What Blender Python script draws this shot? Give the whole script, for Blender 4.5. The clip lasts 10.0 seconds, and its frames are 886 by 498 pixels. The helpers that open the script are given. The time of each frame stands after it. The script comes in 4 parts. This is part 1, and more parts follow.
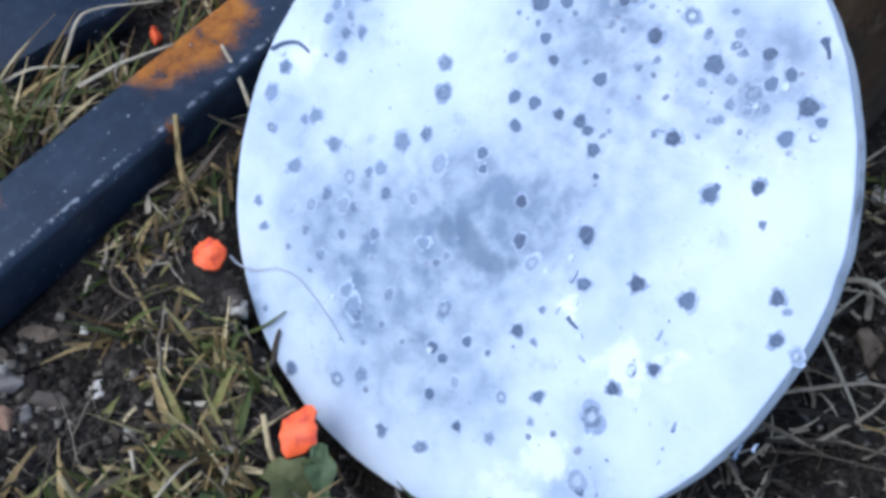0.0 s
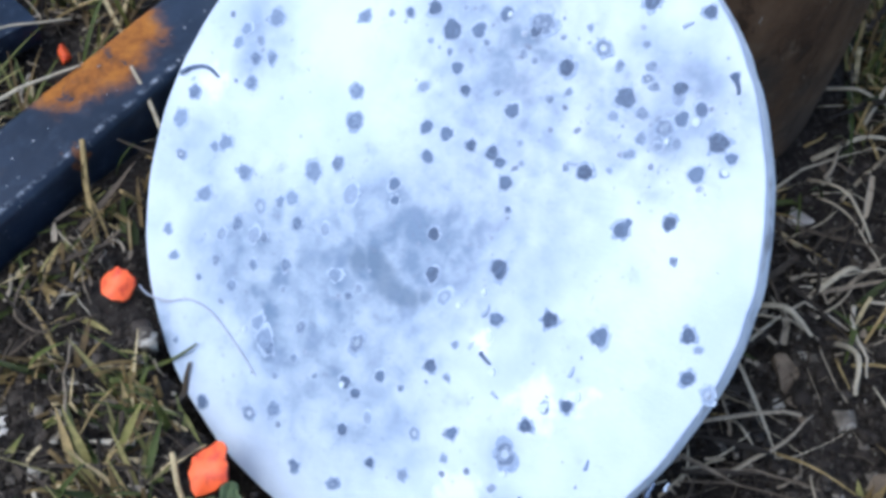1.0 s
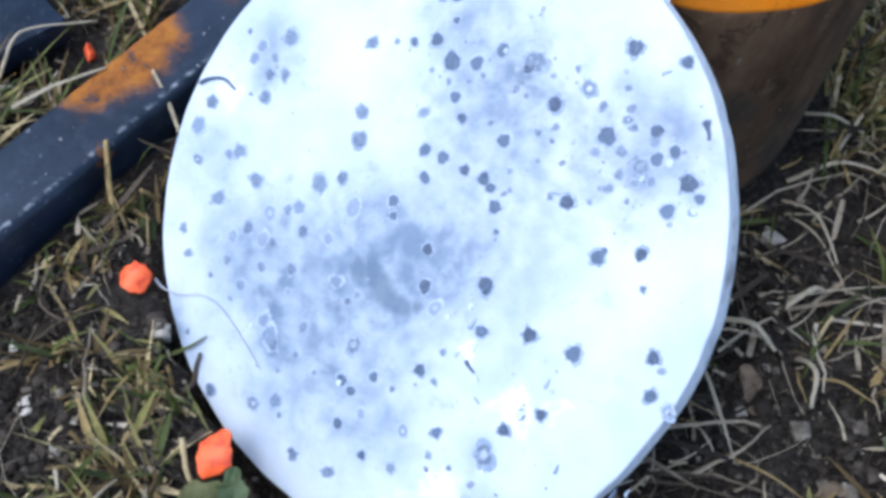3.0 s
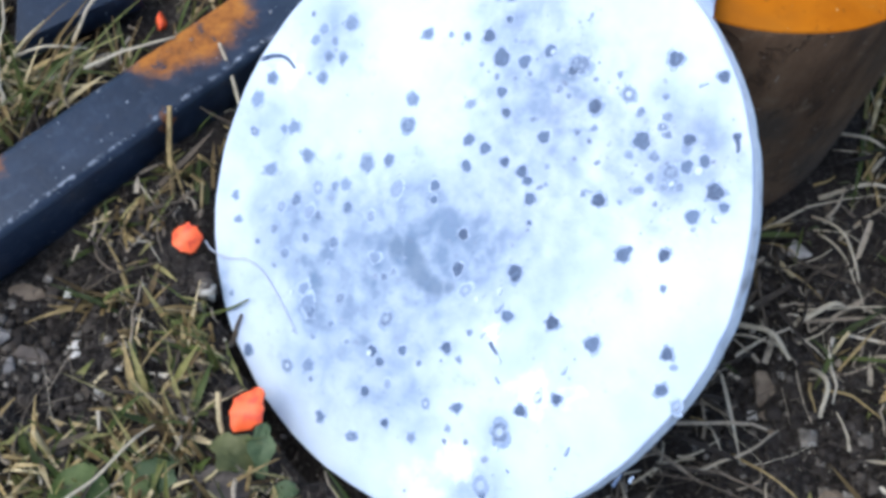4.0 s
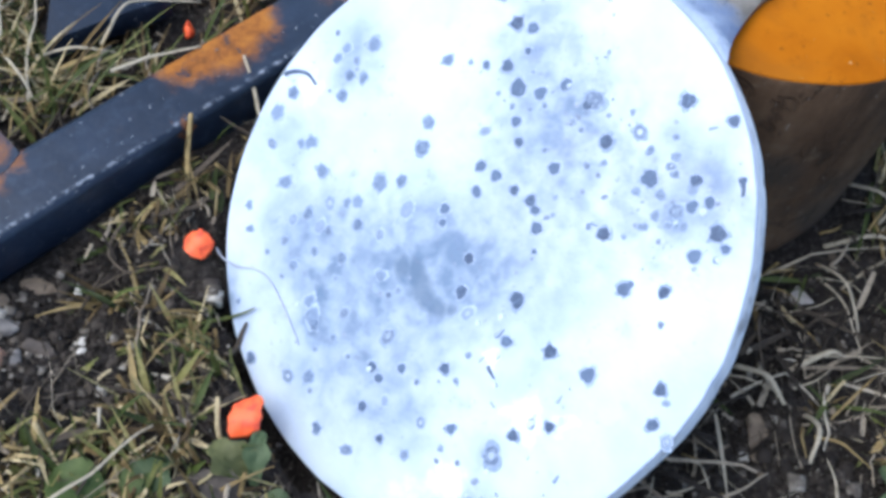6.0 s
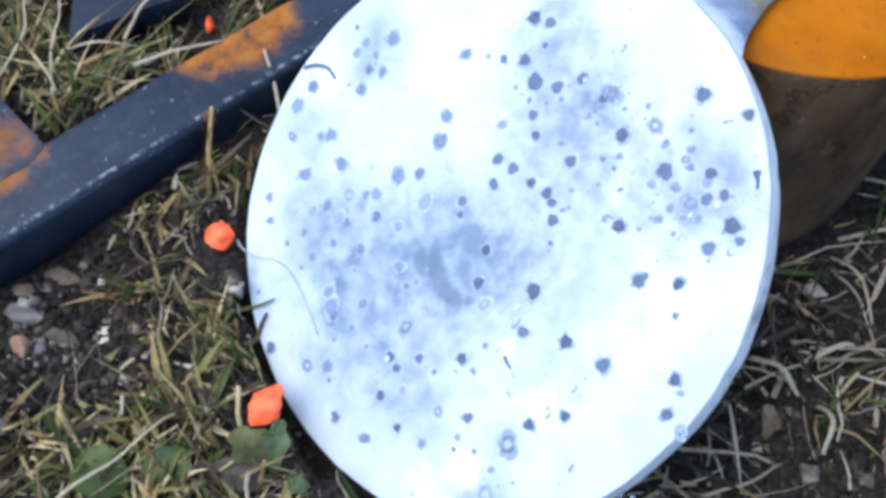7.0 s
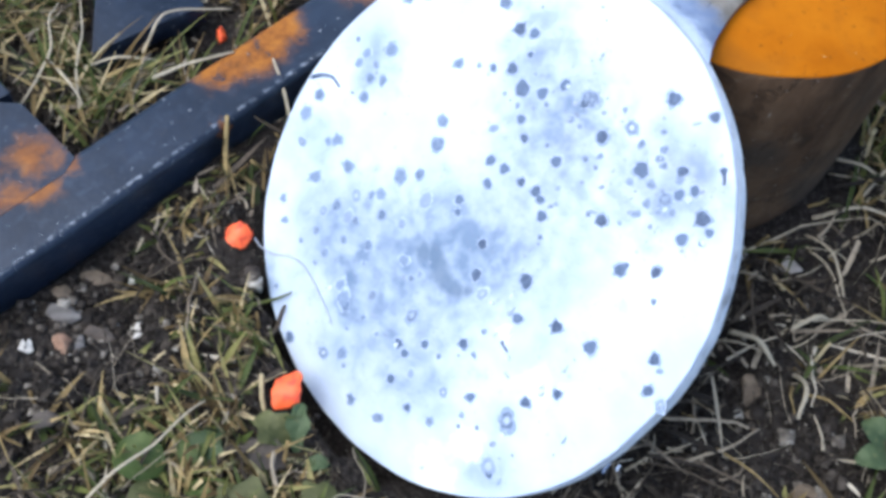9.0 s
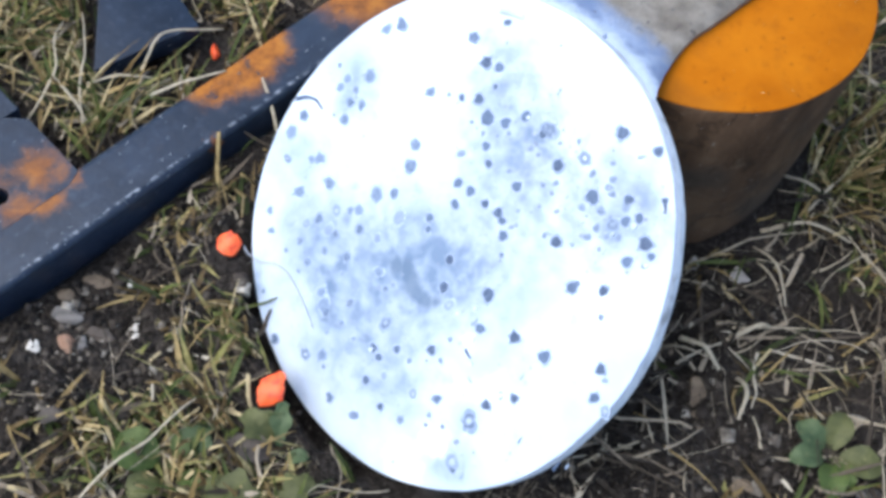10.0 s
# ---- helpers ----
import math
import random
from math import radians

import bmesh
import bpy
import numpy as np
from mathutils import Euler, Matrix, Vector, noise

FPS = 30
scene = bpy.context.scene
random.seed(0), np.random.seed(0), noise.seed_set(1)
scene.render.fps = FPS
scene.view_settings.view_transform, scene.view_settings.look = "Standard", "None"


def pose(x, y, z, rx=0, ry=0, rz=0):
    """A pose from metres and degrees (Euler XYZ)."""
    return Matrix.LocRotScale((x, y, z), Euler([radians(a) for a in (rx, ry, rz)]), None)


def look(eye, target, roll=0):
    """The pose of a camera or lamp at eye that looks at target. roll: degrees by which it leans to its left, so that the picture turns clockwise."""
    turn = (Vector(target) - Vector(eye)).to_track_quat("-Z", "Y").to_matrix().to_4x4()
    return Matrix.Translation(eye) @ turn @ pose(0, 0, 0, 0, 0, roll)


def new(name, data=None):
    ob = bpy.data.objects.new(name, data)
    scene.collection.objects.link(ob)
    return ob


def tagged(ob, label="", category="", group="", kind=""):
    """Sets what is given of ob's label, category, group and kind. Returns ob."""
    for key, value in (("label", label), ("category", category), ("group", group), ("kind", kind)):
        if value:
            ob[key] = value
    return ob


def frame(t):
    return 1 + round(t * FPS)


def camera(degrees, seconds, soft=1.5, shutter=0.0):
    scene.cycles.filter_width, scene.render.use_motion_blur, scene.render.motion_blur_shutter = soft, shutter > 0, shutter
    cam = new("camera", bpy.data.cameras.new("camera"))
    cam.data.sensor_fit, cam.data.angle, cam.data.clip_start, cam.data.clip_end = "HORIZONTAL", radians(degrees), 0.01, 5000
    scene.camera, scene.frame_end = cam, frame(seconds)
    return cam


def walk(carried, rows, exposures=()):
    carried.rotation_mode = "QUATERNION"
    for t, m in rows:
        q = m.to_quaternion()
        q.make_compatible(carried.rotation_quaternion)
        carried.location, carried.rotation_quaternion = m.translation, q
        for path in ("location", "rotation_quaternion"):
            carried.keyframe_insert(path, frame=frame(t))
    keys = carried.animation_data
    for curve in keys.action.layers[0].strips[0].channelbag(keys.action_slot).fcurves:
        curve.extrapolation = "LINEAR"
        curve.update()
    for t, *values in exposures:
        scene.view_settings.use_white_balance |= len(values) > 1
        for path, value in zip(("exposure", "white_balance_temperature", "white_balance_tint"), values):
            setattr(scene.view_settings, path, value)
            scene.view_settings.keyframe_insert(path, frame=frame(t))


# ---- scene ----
cam = camera(40.0, 10.0, soft=3.7)
ROWS = [
    (0, -0.0258, -0.2286, 0.3344, 36.21, -0.52, -1.38),
    (0.2, -0.0238, -0.2345, 0.3377, 35.36, -0.10, -0.77),
    (0.5, -0.0210, -0.2309, 0.3361, 35.34, -0.74, -0.60),
    (0.7, -0.0184, -0.2259, 0.3325, 35.56, -1.86, -1.55),
    (1, -0.0170, -0.2148, 0.3373, 35.70, -2.54, -3.34),
    (1.2, -0.0163, -0.2170, 0.3468, 35.54, -2.45, -3.21),
    (1.5, -0.0133, -0.2289, 0.3549, 34.70, -2.34, -2.42),
    (1.7, -0.0147, -0.2246, 0.3544, 34.31, -2.96, -3.01),
    (2, -0.0120, -0.2187, 0.3554, 33.56, -2.77, -3.16),
    (2.2, -0.0098, -0.2149, 0.3533, 32.73, -3.30, -3.65),
    (2.5, -0.0158, -0.2188, 0.3621, 33.22, -2.53, -2.22),
    (2.7, -0.0149, -0.2162, 0.3679, 33.69, -2.76, -2.32),
    (3, -0.0148, -0.2171, 0.3737, 33.36, -3.54, -1.32),
    (3.2, -0.0148, -0.2203, 0.3766, 33.52, -4.29, 0.20),
    (4.3, -0.0112, -0.2300, 0.3948, 32.27, -4.15, 4.28),
    (4.5, -0.0121, -0.2285, 0.3975, 32.59, -4.23, 4.32),
    (4.8, -0.0067, -0.2264, 0.4011, 32.75, -3.63, 4.97),
    (5, -0.0070, -0.2269, 0.4018, 32.87, -3.77, 5.88),
    (5.2, -0.0054, -0.2285, 0.3975, 33.09, -4.85, 6.17),
    (5.5, -0.0047, -0.2262, 0.3982, 33.00, -5.22, 6.46),
    (5.7, -0.0065, -0.2312, 0.3959, 33.23, -5.77, 7.31),
    (6.8, -0.0111, -0.2344, 0.3981, 33.16, -5.51, 7.89),
    (7, -0.0097, -0.2370, 0.4000, 32.95, -5.29, 8.09),
    (7.2, -0.0084, -0.2345, 0.3984, 32.95, -5.74, 7.67),
    (7.5, -0.0074, -0.2371, 0.4024, 32.58, -5.50, 7.61),
    (7.7, -0.0035, -0.2383, 0.4098, 32.50, -4.87, 7.53),
    (8, -0.0044, -0.2395, 0.4144, 32.36, -5.10, 7.43),
    (8.2, -0.0031, -0.2480, 0.4219, 32.67, -4.49, 8.30),
    (8.5, -0.0070, -0.2530, 0.4286, 32.03, -3.73, 7.95),
    (8.7, -0.0065, -0.2531, 0.4340, 31.39, -3.76, 7.36),
    (9, -0.0059, -0.2465, 0.4406, 31.10, -3.65, 6.89),
    (9.2, -0.0070, -0.2432, 0.4418, 30.73, -3.94, 6.39),
    (9.5, -0.0069, -0.2473, 0.4513, 29.83, -3.88, 6.59),
    (9.7, -0.0025, -0.2468, 0.4566, 30.05, -3.64, 6.19),
    (10, 0.0045, -0.2497, 0.4886, 29.37, -3.81, 7.45),
]
EXPOSURES = [(0, 0.4, 5690, 8), (1.0, 0.52, 5800, 8), (3, 0.64, 5890, 8), (4.5, 0.73, 5990, 8), (5.5, 0.74, 5960, 8), (7.2, 0.76, 5910, 8), (9, 0.84, 6080, 8), (10, 0.9, 6220, 8)]
walk(cam, [(t, pose(*row)) for t, *row in ROWS], EXPOSURES)

# ---- light: an overcast sky with a faint, wide sun ----
SUN_ELEVATION, SUN_TURN = 58.0, 256.0
world = bpy.data.worlds.new("overcast_sky")
scene.world = world
world.use_nodes = True
wt = world.node_tree
sky = wt.nodes.new("ShaderNodeTexSky")
sky.sky_type, sky.sun_disc = "NISHITA", False
sky.sun_elevation, sky.sun_rotation = radians(SUN_ELEVATION), radians(SUN_TURN)
sky.air_density, sky.dust_density, sky.ozone_density = 1.0, 3.0, 1.0
wt.nodes["Background"].inputs["Strength"].default_value = 0.145
wt.links.new(sky.outputs["Color"], wt.nodes["Background"].inputs["Color"])
sun_data = bpy.data.lights.new("sun", "SUN")
sun_data.energy, sun_data.angle, sun_data.color = 1.35, radians(75), (1.0, 0.97, 0.93)
sun = new("sun", sun_data)
se, st = radians(SUN_ELEVATION), radians(SUN_TURN)
sun.matrix_world = look((math.sin(st) * math.cos(se) * 5, math.cos(st) * math.cos(se) * 5, math.sin(se) * 5), (0, 0, 0))


# ---- materials ----
class Nodes:
    """A short hand for building one material's nodes."""

    def __init__(self, name, rough=0.7, metal=0.0):
        self.mat = bpy.data.materials.new(name)
        self.mat.use_nodes = True
        self.tree = self.mat.node_tree
        self.bsdf = self.tree.nodes["Principled BSDF"]
        self.bsdf.inputs["Roughness"].default_value = rough
        self.bsdf.inputs["Metallic"].default_value = metal

    def add(self, kind):
        return self.tree.nodes.new(kind)

    def link(self, a, b):
        self.tree.links.new(a, b)

    def coords(self):
        return self.add("ShaderNodeTexCoord").outputs["Object"]

    def noise(self, scale, detail=4.0, rough=0.55, vec=None, distort=0.0):
        n = self.add("ShaderNodeTexNoise")
        n.inputs["Scale"].default_value, n.inputs["Detail"].default_value = scale, detail
        n.inputs["Roughness"].default_value, n.inputs["Distortion"].default_value = rough, distort
        self.link(vec if vec is not None else self.coords(), n.inputs["Vector"])
        return n.outputs["Fac"]

    def ramp(self, fac, stops, mode="LINEAR"):
        r = self.add("ShaderNodeValToRGB")
        r.color_ramp.interpolation = mode
        els = r.color_ramp.elements
        while len(els) < len(stops):
            els.new(0.5)
        for e, (p, c) in zip(els, stops):
            e.position, e.color = p, (*c, 1) if len(c) == 3 else c
        self.link(fac, r.inputs["Fac"])
        return r.outputs["Color"]

    def span(self, value, lo, hi, a=0.0, b=1.0, smooth=True):
        m = self.add("ShaderNodeMapRange")
        m.interpolation_type = "SMOOTHSTEP" if smooth else "LINEAR"
        for key, v in (("From Min", lo), ("From Max", hi), ("To Min", a), ("To Max", b)):
            m.inputs[key].default_value = v
        self.link(value, m.inputs["Value"])
        return m.outputs["Result"]

    def math(self, op, a, b=None, clamp=False):
        m = self.add("ShaderNodeMath")
        m.operation, m.use_clamp = op, clamp
        m.inputs[2].default_value = 0.35
        for k, v in enumerate((a, b)):
            if v is None:
                continue
            if isinstance(v, (int, float)):
                m.inputs[k].default_value = v
            else:
                self.link(v, m.inputs[k])
        return m.outputs[0]

    def mix(self, fac, a, b, blend="MIX"):
        m = self.add("ShaderNodeMix")
        m.data_type, m.blend_type = "RGBA", blend
        for k, v in ((0, fac), (6, a), (7, b)):
            if isinstance(v, (int, float)):
                m.inputs[k].default_value = v
            elif isinstance(v, tuple):
                m.inputs[k].default_value = (*v, 1)
            else:
                self.link(v, m.inputs[k])
        return m.outputs[2]

    def color(self, c):
        if isinstance(c, tuple):
            self.bsdf.inputs["Base Color"].default_value = (*c, 1)
        else:
            self.link(c, self.bsdf.inputs["Base Color"])

    def bump(self, height, strength, distance):
        b = self.add("ShaderNodeBump")
        b.inputs["Strength"].default_value, b.inputs["Distance"].default_value = strength, distance
        self.link(height, b.inputs["Height"])
        self.link(b.outputs["Normal"], self.bsdf.inputs["Normal"])

    def near(self, x, y, z, inner, outer, wobble=0.0, scale=120.0):
        """1 within inner metres of a place of the object, falling to 0 at outer."""
        d = self.add("ShaderNodeVectorMath")
        d.operation = "DISTANCE"
        self.link(self.coords(), d.inputs[0])
        d.inputs[1].default_value = (x, y, z)
        v = d.outputs["Value"]
        if wobble:
            v = self.math("ADD", v, self.math("MULTIPLY", self.math("SUBTRACT", self.noise(scale, 5.0, 0.65), 0.5), wobble))
        return self.span(v, inner, outer, 1.0, 0.0)


def soil_material():
    m = Nodes("damp_soil", 0.75)
    m.bsdf.inputs["Specular IOR Level"].default_value = 0.16
    big, fine = m.noise(22, 5), m.noise(420, 6, 0.7)
    base = m.ramp(big, [(0.32, (0.0085, 0.0069, 0.006)), (0.5, (0.02, 0.017, 0.0152)), (0.7, (0.058, 0.051, 0.046))])
    col = m.mix(m.span(fine, 0.45, 0.75), base, (0.085, 0.074, 0.066))
    col = m.mix(m.span(m.noise(900, 3), 0.64, 0.72), col, (0.22, 0.2, 0.17))
    m.color(col)
    m.bump(m.math("ADD", m.noise(180, 6, 0.7), m.math("MULTIPLY", fine, 0.5)), 0.9, 0.004)
    return m.mat


def island_material(name, stops, rough=0.6, bump_scale=700.0):
    """Plant matter whose pieces each take their own colour from a row of colours."""
    m = Nodes(name, rough)
    m.bsdf.inputs["Specular IOR Level"].default_value = 0.22
    g = m.add("ShaderNodeNewGeometry").outputs["Random Per Island"]
    n = m.noise(260, 4)
    fac = m.math("ADD", g, m.math("MULTIPLY", m.math("SUBTRACT", n, 0.5), 0.35), True)
    col = m.mix(m.span(m.noise(900, 3), 0.35, 0.8, 0.0, 0.45), m.ramp(fac, stops), (0.05, 0.04, 0.028))
    m.color(col)
    m.bump(m.noise(bump_scale, 4), 0.5, 0.0006)
    return m.mat


# soft grey lead smears on the painted face: x, y, reach (millimetres) and weight
SMEARS = [
    (-6, -14, 44, 1.0), (-13, -6, 22, 0.3), (-58, -22, 38, 0.85), (12, 50, 42, 0.75), (28, 52, 24, 0.3), (74, 34, 32, 0.9), (-2, -60, 38, 0.75),
    (-68, 43, 24, 0.7), (-36, -30, 46, 0.65), (22, 12, 46, 0.65), (-30, -62, 38, 0.55), (-85, -58, 24, 0.6),
    (-44, -47, 14, 0.45), (42, -80, 14, 0.6), (0, 75, 30, 0.5), (30, -20, 50, 0.3), (50, 40, 44, 0.45), (-88, 8, 24, 0.4), (40, -62, 12, 0.4),
]


FRESH = [(22, -93, 13), (32, -76, 9), (50, -48, 9), (60, -43, 6), (-83, 28, 7), (30, -34, 4)]


def target_paint():
    m = Nodes("white_spray_paint", 0.42)
    cloud = None
    grain = m.span(m.noise(60, 5, 0.6), 0.2, 0.8, 0.62, 1.2)
    for x, y, reach, weight in SMEARS:
        one = m.math("MULTIPLY", m.near(x / 1000, y / 1000, 0.0, 0.0, reach / 1000, 0.022, 55.0), weight * 0.86)
        cloud = one if cloud is None else m.math("ADD", cloud, one)
    mottle = m.math("MULTIPLY", m.span(m.noise(120, 5, 0.6, None, 0.4), 0.32, 0.68, 0.78, 1.13), m.span(m.noise(24, 3), 0.3, 0.7, 0.8, 1.12))
    cloud = m.math("MULTIPLY", m.math("MULTIPLY", m.math("SMOOTH_MIN", cloud, 0.98), grain), mottle, True)
    # three thicker grey patches where the lead built up
    thick = None
    for x, y, r in ((-15, -19, 5), (-11, -18, 5), (-7, -21, 5.5), (-5, -24, 5.5), (-2, -26, 5), (2, -27, 4.5), (5, -27, 4.2), (8, -26, 3.6), (-45, -46, 3.6), (-43, -49, 4), (-42, -52, 3.4)):
        one = m.near(x / 1000, y / 1000, 0.0, r / 1000 - 0.0032, r / 1000 + 0.0004, 0.006, 190.0)
        thick = one if thick is None else m.math("MAXIMUM", thick, one)
    white = m.mix(m.span(m.noise(30, 4), 0.35, 0.7), (0.575, 0.675, 0.81), (0.455, 0.56, 0.73))
    col = m.mix(m.math("MULTIPLY", cloud, 0.92), white, (0.103, 0.176, 0.298))
    col = m.mix(m.math("MULTIPLY", thick, 0.75), col, (0.08, 0.138, 0.232))
    # fine dark specks
    specks = m.span(m.noise(430, 3, 0.55), 0.6, 0.68)
    where = m.math("ADD", m.span(m.noise(48, 3), 0.52, 0.66, 0.0, 0.5), m.math("MULTIPLY", cloud, 0.7), True)
    col = m.mix(m.math("MULTIPLY", m.math("MULTIPLY", specks, where), 0.6), col, (0.15, 0.18, 0.28))
    # soft blotches of older hits under the paint
    blotch = m.math("MULTIPLY", m.span(m.noise(125, 3, 0.5), 0.55, 0.68), where)
    col = m.mix(m.math("MULTIPLY", blotch, 0.42), col, (0.17, 0.235, 0.38))
    # thick fresh paint that flaked and ran over the smears
    fresh = None
    for x, y, reach in FRESH:
        one = m.near(x / 1000, y / 1000, 0.0, reach / 1000 * 0.35, reach / 1000, 0.026, 95.0)
        fresh = one if fresh is None else m.math("MAXIMUM", fresh, one)
    col = m.mix(m.math("MULTIPLY", fresh, 0.8), col, (0.7, 0.78, 0.86))
    m.color(col)
    m.link(m.span(m.noise(90, 4), 0.3, 0.7, 0.32, 0.55), m.bsdf.inputs["Roughness"])
    m.bump(m.math("ADD", m.noise(140, 5, 0.6), m.math("MULTIPLY", m.noise(1100, 2), 0.25)), 0.35, 0.0009)
    return m.mat


def mark_material(name, dark, light):
    m = Nodes(name, 0.5, 0.25)
    r = m.add("ShaderNodeObjectInfo").outputs["Random"]
    move = m.add("ShaderNodeVectorMath")
    move.operation = "ADD"
    m.link(m.coords(), move.inputs[0])
    m.link(m.math("MULTIPLY", r, 50.0), move.inputs[1])
    shift = move.outputs["Vector"]
    col = m.mix(m.math("MULTIPLY", r, 0.62), dark, light)
    m.color(m.mix(m.span(m.noise(2.2, 4, 0.65, shift), 0.46, 0.72, 0.0, 0.85), col, light))
    m.bump(m.noise(4.5, 3, 0.6, shift), 0.4, 0.0003)
    return m.mat


def arm_material():
    """Bare weathered steel, with overspray that thins out away from the disc's rim, its shade painted in blue."""
    m = Nodes("shaded_overspray_on_steel", 0.55, 0.1)
    bare = m.ramp(m.noise(70, 6, 0.65), [(0.3, (0.1, 0.088, 0.072)), (0.5, (0.19, 0.172, 0.145)), (0.75, (0.31, 0.29, 0.255))])
    bare = m.mix(m.span(m.noise(120, 5, 0.7), 0.58, 0.68), bare, (0.055, 0.047, 0.04))
    # thin white overspray; the blue shade on the bend is put into its colour
    thin = m.mix(m.span(m.noise(90, 5), 0.3, 0.7), (0.14, 0.2, 0.34), (0.27, 0.35, 0.5))
    col = m.mix(m.near(0.0, 0.0, 0.0, 0.109, 0.119, 0.016, 90.0), bare, thin)
    col = m.mix(m.near(0.0, 0.0, 0.0, 0.1022, 0.108, 0.009, 130.0), col, (0.52, 0.62, 0.77))
    m.color(m.mix(m.span(m.noise(260, 4), 0.64, 0.72), col, (0.09, 0.085, 0.09)))
    m.bump(m.noise(160, 6, 0.7), 0.6, 0.002)
    return m.mat


RUST_PLACES = [(-0.004, 0.012, 0.0165, 1.0), (0.012, 0.010, 0.019, 1.0), (0.028, 0.012, 0.017, 1.0), (0.088, 0.010, 0.030, 0.9), (-0.0245, -0.0125, 0.0036, 0.6), (-0.1, 0.013, 0.013, 0.7), (-0.084, 0.013, 0.008, 0.6)]


def stand_material(name, places, worn_lit_edge=False, gloss=0.38):
    """Worn black paint with bright rust; places: x, y, reach, weight in the part's own metres."""
    m = Nodes(name, 0.4, 0.0)
    black = m.ramp(m.noise(45, 5), [(0.3, (0.0085, 0.016, 0.031)), (0.7, (0.018, 0.031, 0.057))])
    dust = m.math("ADD", m.span(m.noise(170, 5, 0.65), 0.5, 0.78, 0.0, 0.36), m.span(m.noise(28, 4, 0.6), 0.48, 0.78, 0.0, 0.2), True)
    col = m.mix(dust, black, (0.066, 0.09, 0.132))
    col = m.mix(m.span(m.noise(60, 5, 0.7), 0.62, 0.74, 0.0, 0.3), col, (0.06, 0.045, 0.034))
    col = m.mix(m.span(m.noise(520, 2), 0.715, 0.75), col, (0.4, 0.42, 0.44))
    if worn_lit_edge:
        # upper front edge: bare silvery scratches, with the edge's highlight put into the colour
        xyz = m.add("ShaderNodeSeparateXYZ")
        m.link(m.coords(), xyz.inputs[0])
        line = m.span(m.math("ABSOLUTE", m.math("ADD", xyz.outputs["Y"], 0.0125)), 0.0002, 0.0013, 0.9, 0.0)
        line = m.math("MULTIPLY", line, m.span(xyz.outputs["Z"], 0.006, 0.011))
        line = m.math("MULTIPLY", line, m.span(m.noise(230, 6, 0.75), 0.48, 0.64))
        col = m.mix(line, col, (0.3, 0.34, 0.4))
    rust = None
    for x, y, reach, weight in places:
        one = m.math("MULTIPLY", m.near(x, y, 0.0095, reach * 0.45, reach * 1.1, 0.018, 120.0), weight)
        rust = one if rust is None else m.math("MAXIMUM", rust, one)
    orange = m.ramp(m.noise(95, 7, 0.72), [(0.28, (0.07, 0.03, 0.013)), (0.44, (0.24, 0.085, 0.015)), (0.6, (0.37, 0.14, 0.019)), (0.78, (0.44, 0.2, 0.045))])
    if rust is not None:
        spots = m.span(m.noise(85, 6, 0.65), 0.32, 0.42)
        rust = m.math("MULTIPLY", rust, spots)
        col = m.mix(rust, col, orange)
        m.link(m.span(rust, 0.0, 1.0, 0.36, 0.85), m.bsdf.inputs["Roughness"])
    m.color(col)
    m.bsdf.inputs["Specular IOR Level"].default_value = gloss
    m.bump(m.noise(200, 5, 0.6), 0.35, 0.0009)
    return m.mat


def cylinder_side_material():
    m = Nodes("brown_scale", 0.7)
    m.bsdf.inputs["Specular IOR Level"].default_value = 0.25
    mp = m.add("ShaderNodeMapping")
    mp.inputs["Scale"].default_value = (1, 1, 0.4)
    m.link(m.coords(), mp.inputs["Vector"])
    streak = m.noise(48, 7, 0.68, mp.outputs["Vector"])
    col = m.ramp(streak, [(0.3, (0.045, 0.026, 0.016)), (0.5, (0.115, 0.068, 0.039)), (0.72, (0.2, 0.125, 0.073))])
    col = m.mix(m.span(m.noise(26, 5, 0.6), 0.46, 0.66, 0.0, 0.75), col, (0.062, 0.052, 0.042))
    # dark cracks and run-down stains in the scale
    crack = m.math("ABSOLUTE", m.math("SUBTRACT", m.noise(34, 5, 0.62, mp.outputs["Vector"], 0.8), 0.5))
    col = m.mix(m.math("MULTIPLY", m.span(crack, 0.002, 0.03, 0.38, 0.0), m.span(m.noise(19, 3), 0.48, 0.6)), col, (0.018, 0.012, 0.009))
    col = m.mix(m.span(m.noise(75, 4, 0.6), 0.6, 0.72, 0.0, 0.55), col, (0.2, 0.15, 0.1))
    col = m.mix(m.span(m.noise(480, 2), 0.71, 0.75), col, (0.34, 0.3, 0.25))
    m.color(col)
    m.bump(m.math("ADD", streak, m.math("ADD", m.noise(300, 5), m.span(crack, 0.0, 0.02))), 0.45, 0.0012)
    return m.mat


def cylinder_top_material():
    m = Nodes("orange_face", 0.85)
    m.bsdf.inputs["Specular IOR Level"].default_value = 0.08
    col = m.ramp(m.noise(30, 6, 0.62), [(0.3, (0.31, 0.088, 0.002)), (0.5, (0.4, 0.122, 0.003)), (0.72, (0.46, 0.152, 0.005))])
    col = m.mix(m.span(m.noise(150, 6, 0.7), 0.5, 0.74, 0.0, 0.6), col, (0.28, 0.085, 0.004))
    col = m.mix(m.span(m.noise(18, 5, 0.65, None, 0.6), 0.5, 0.64, 0.0, 0.42), col, (0.27, 0.1, 0.012))
    col = m.mix(m.span(m.noise(330, 3), 0.64, 0.72, 0.0, 0.6), col, (0.15, 0.055, 0.008))
    col = m.mix(m.span(m.noise(600, 2), 0.735, 0.76), col, (0.62, 0.45, 0.22))
    m.color(col)
    m.bump(m.math("ADD", m.noise(320, 5), m.noise(70, 4)), 0.35, 0.0007)
    return m.mat


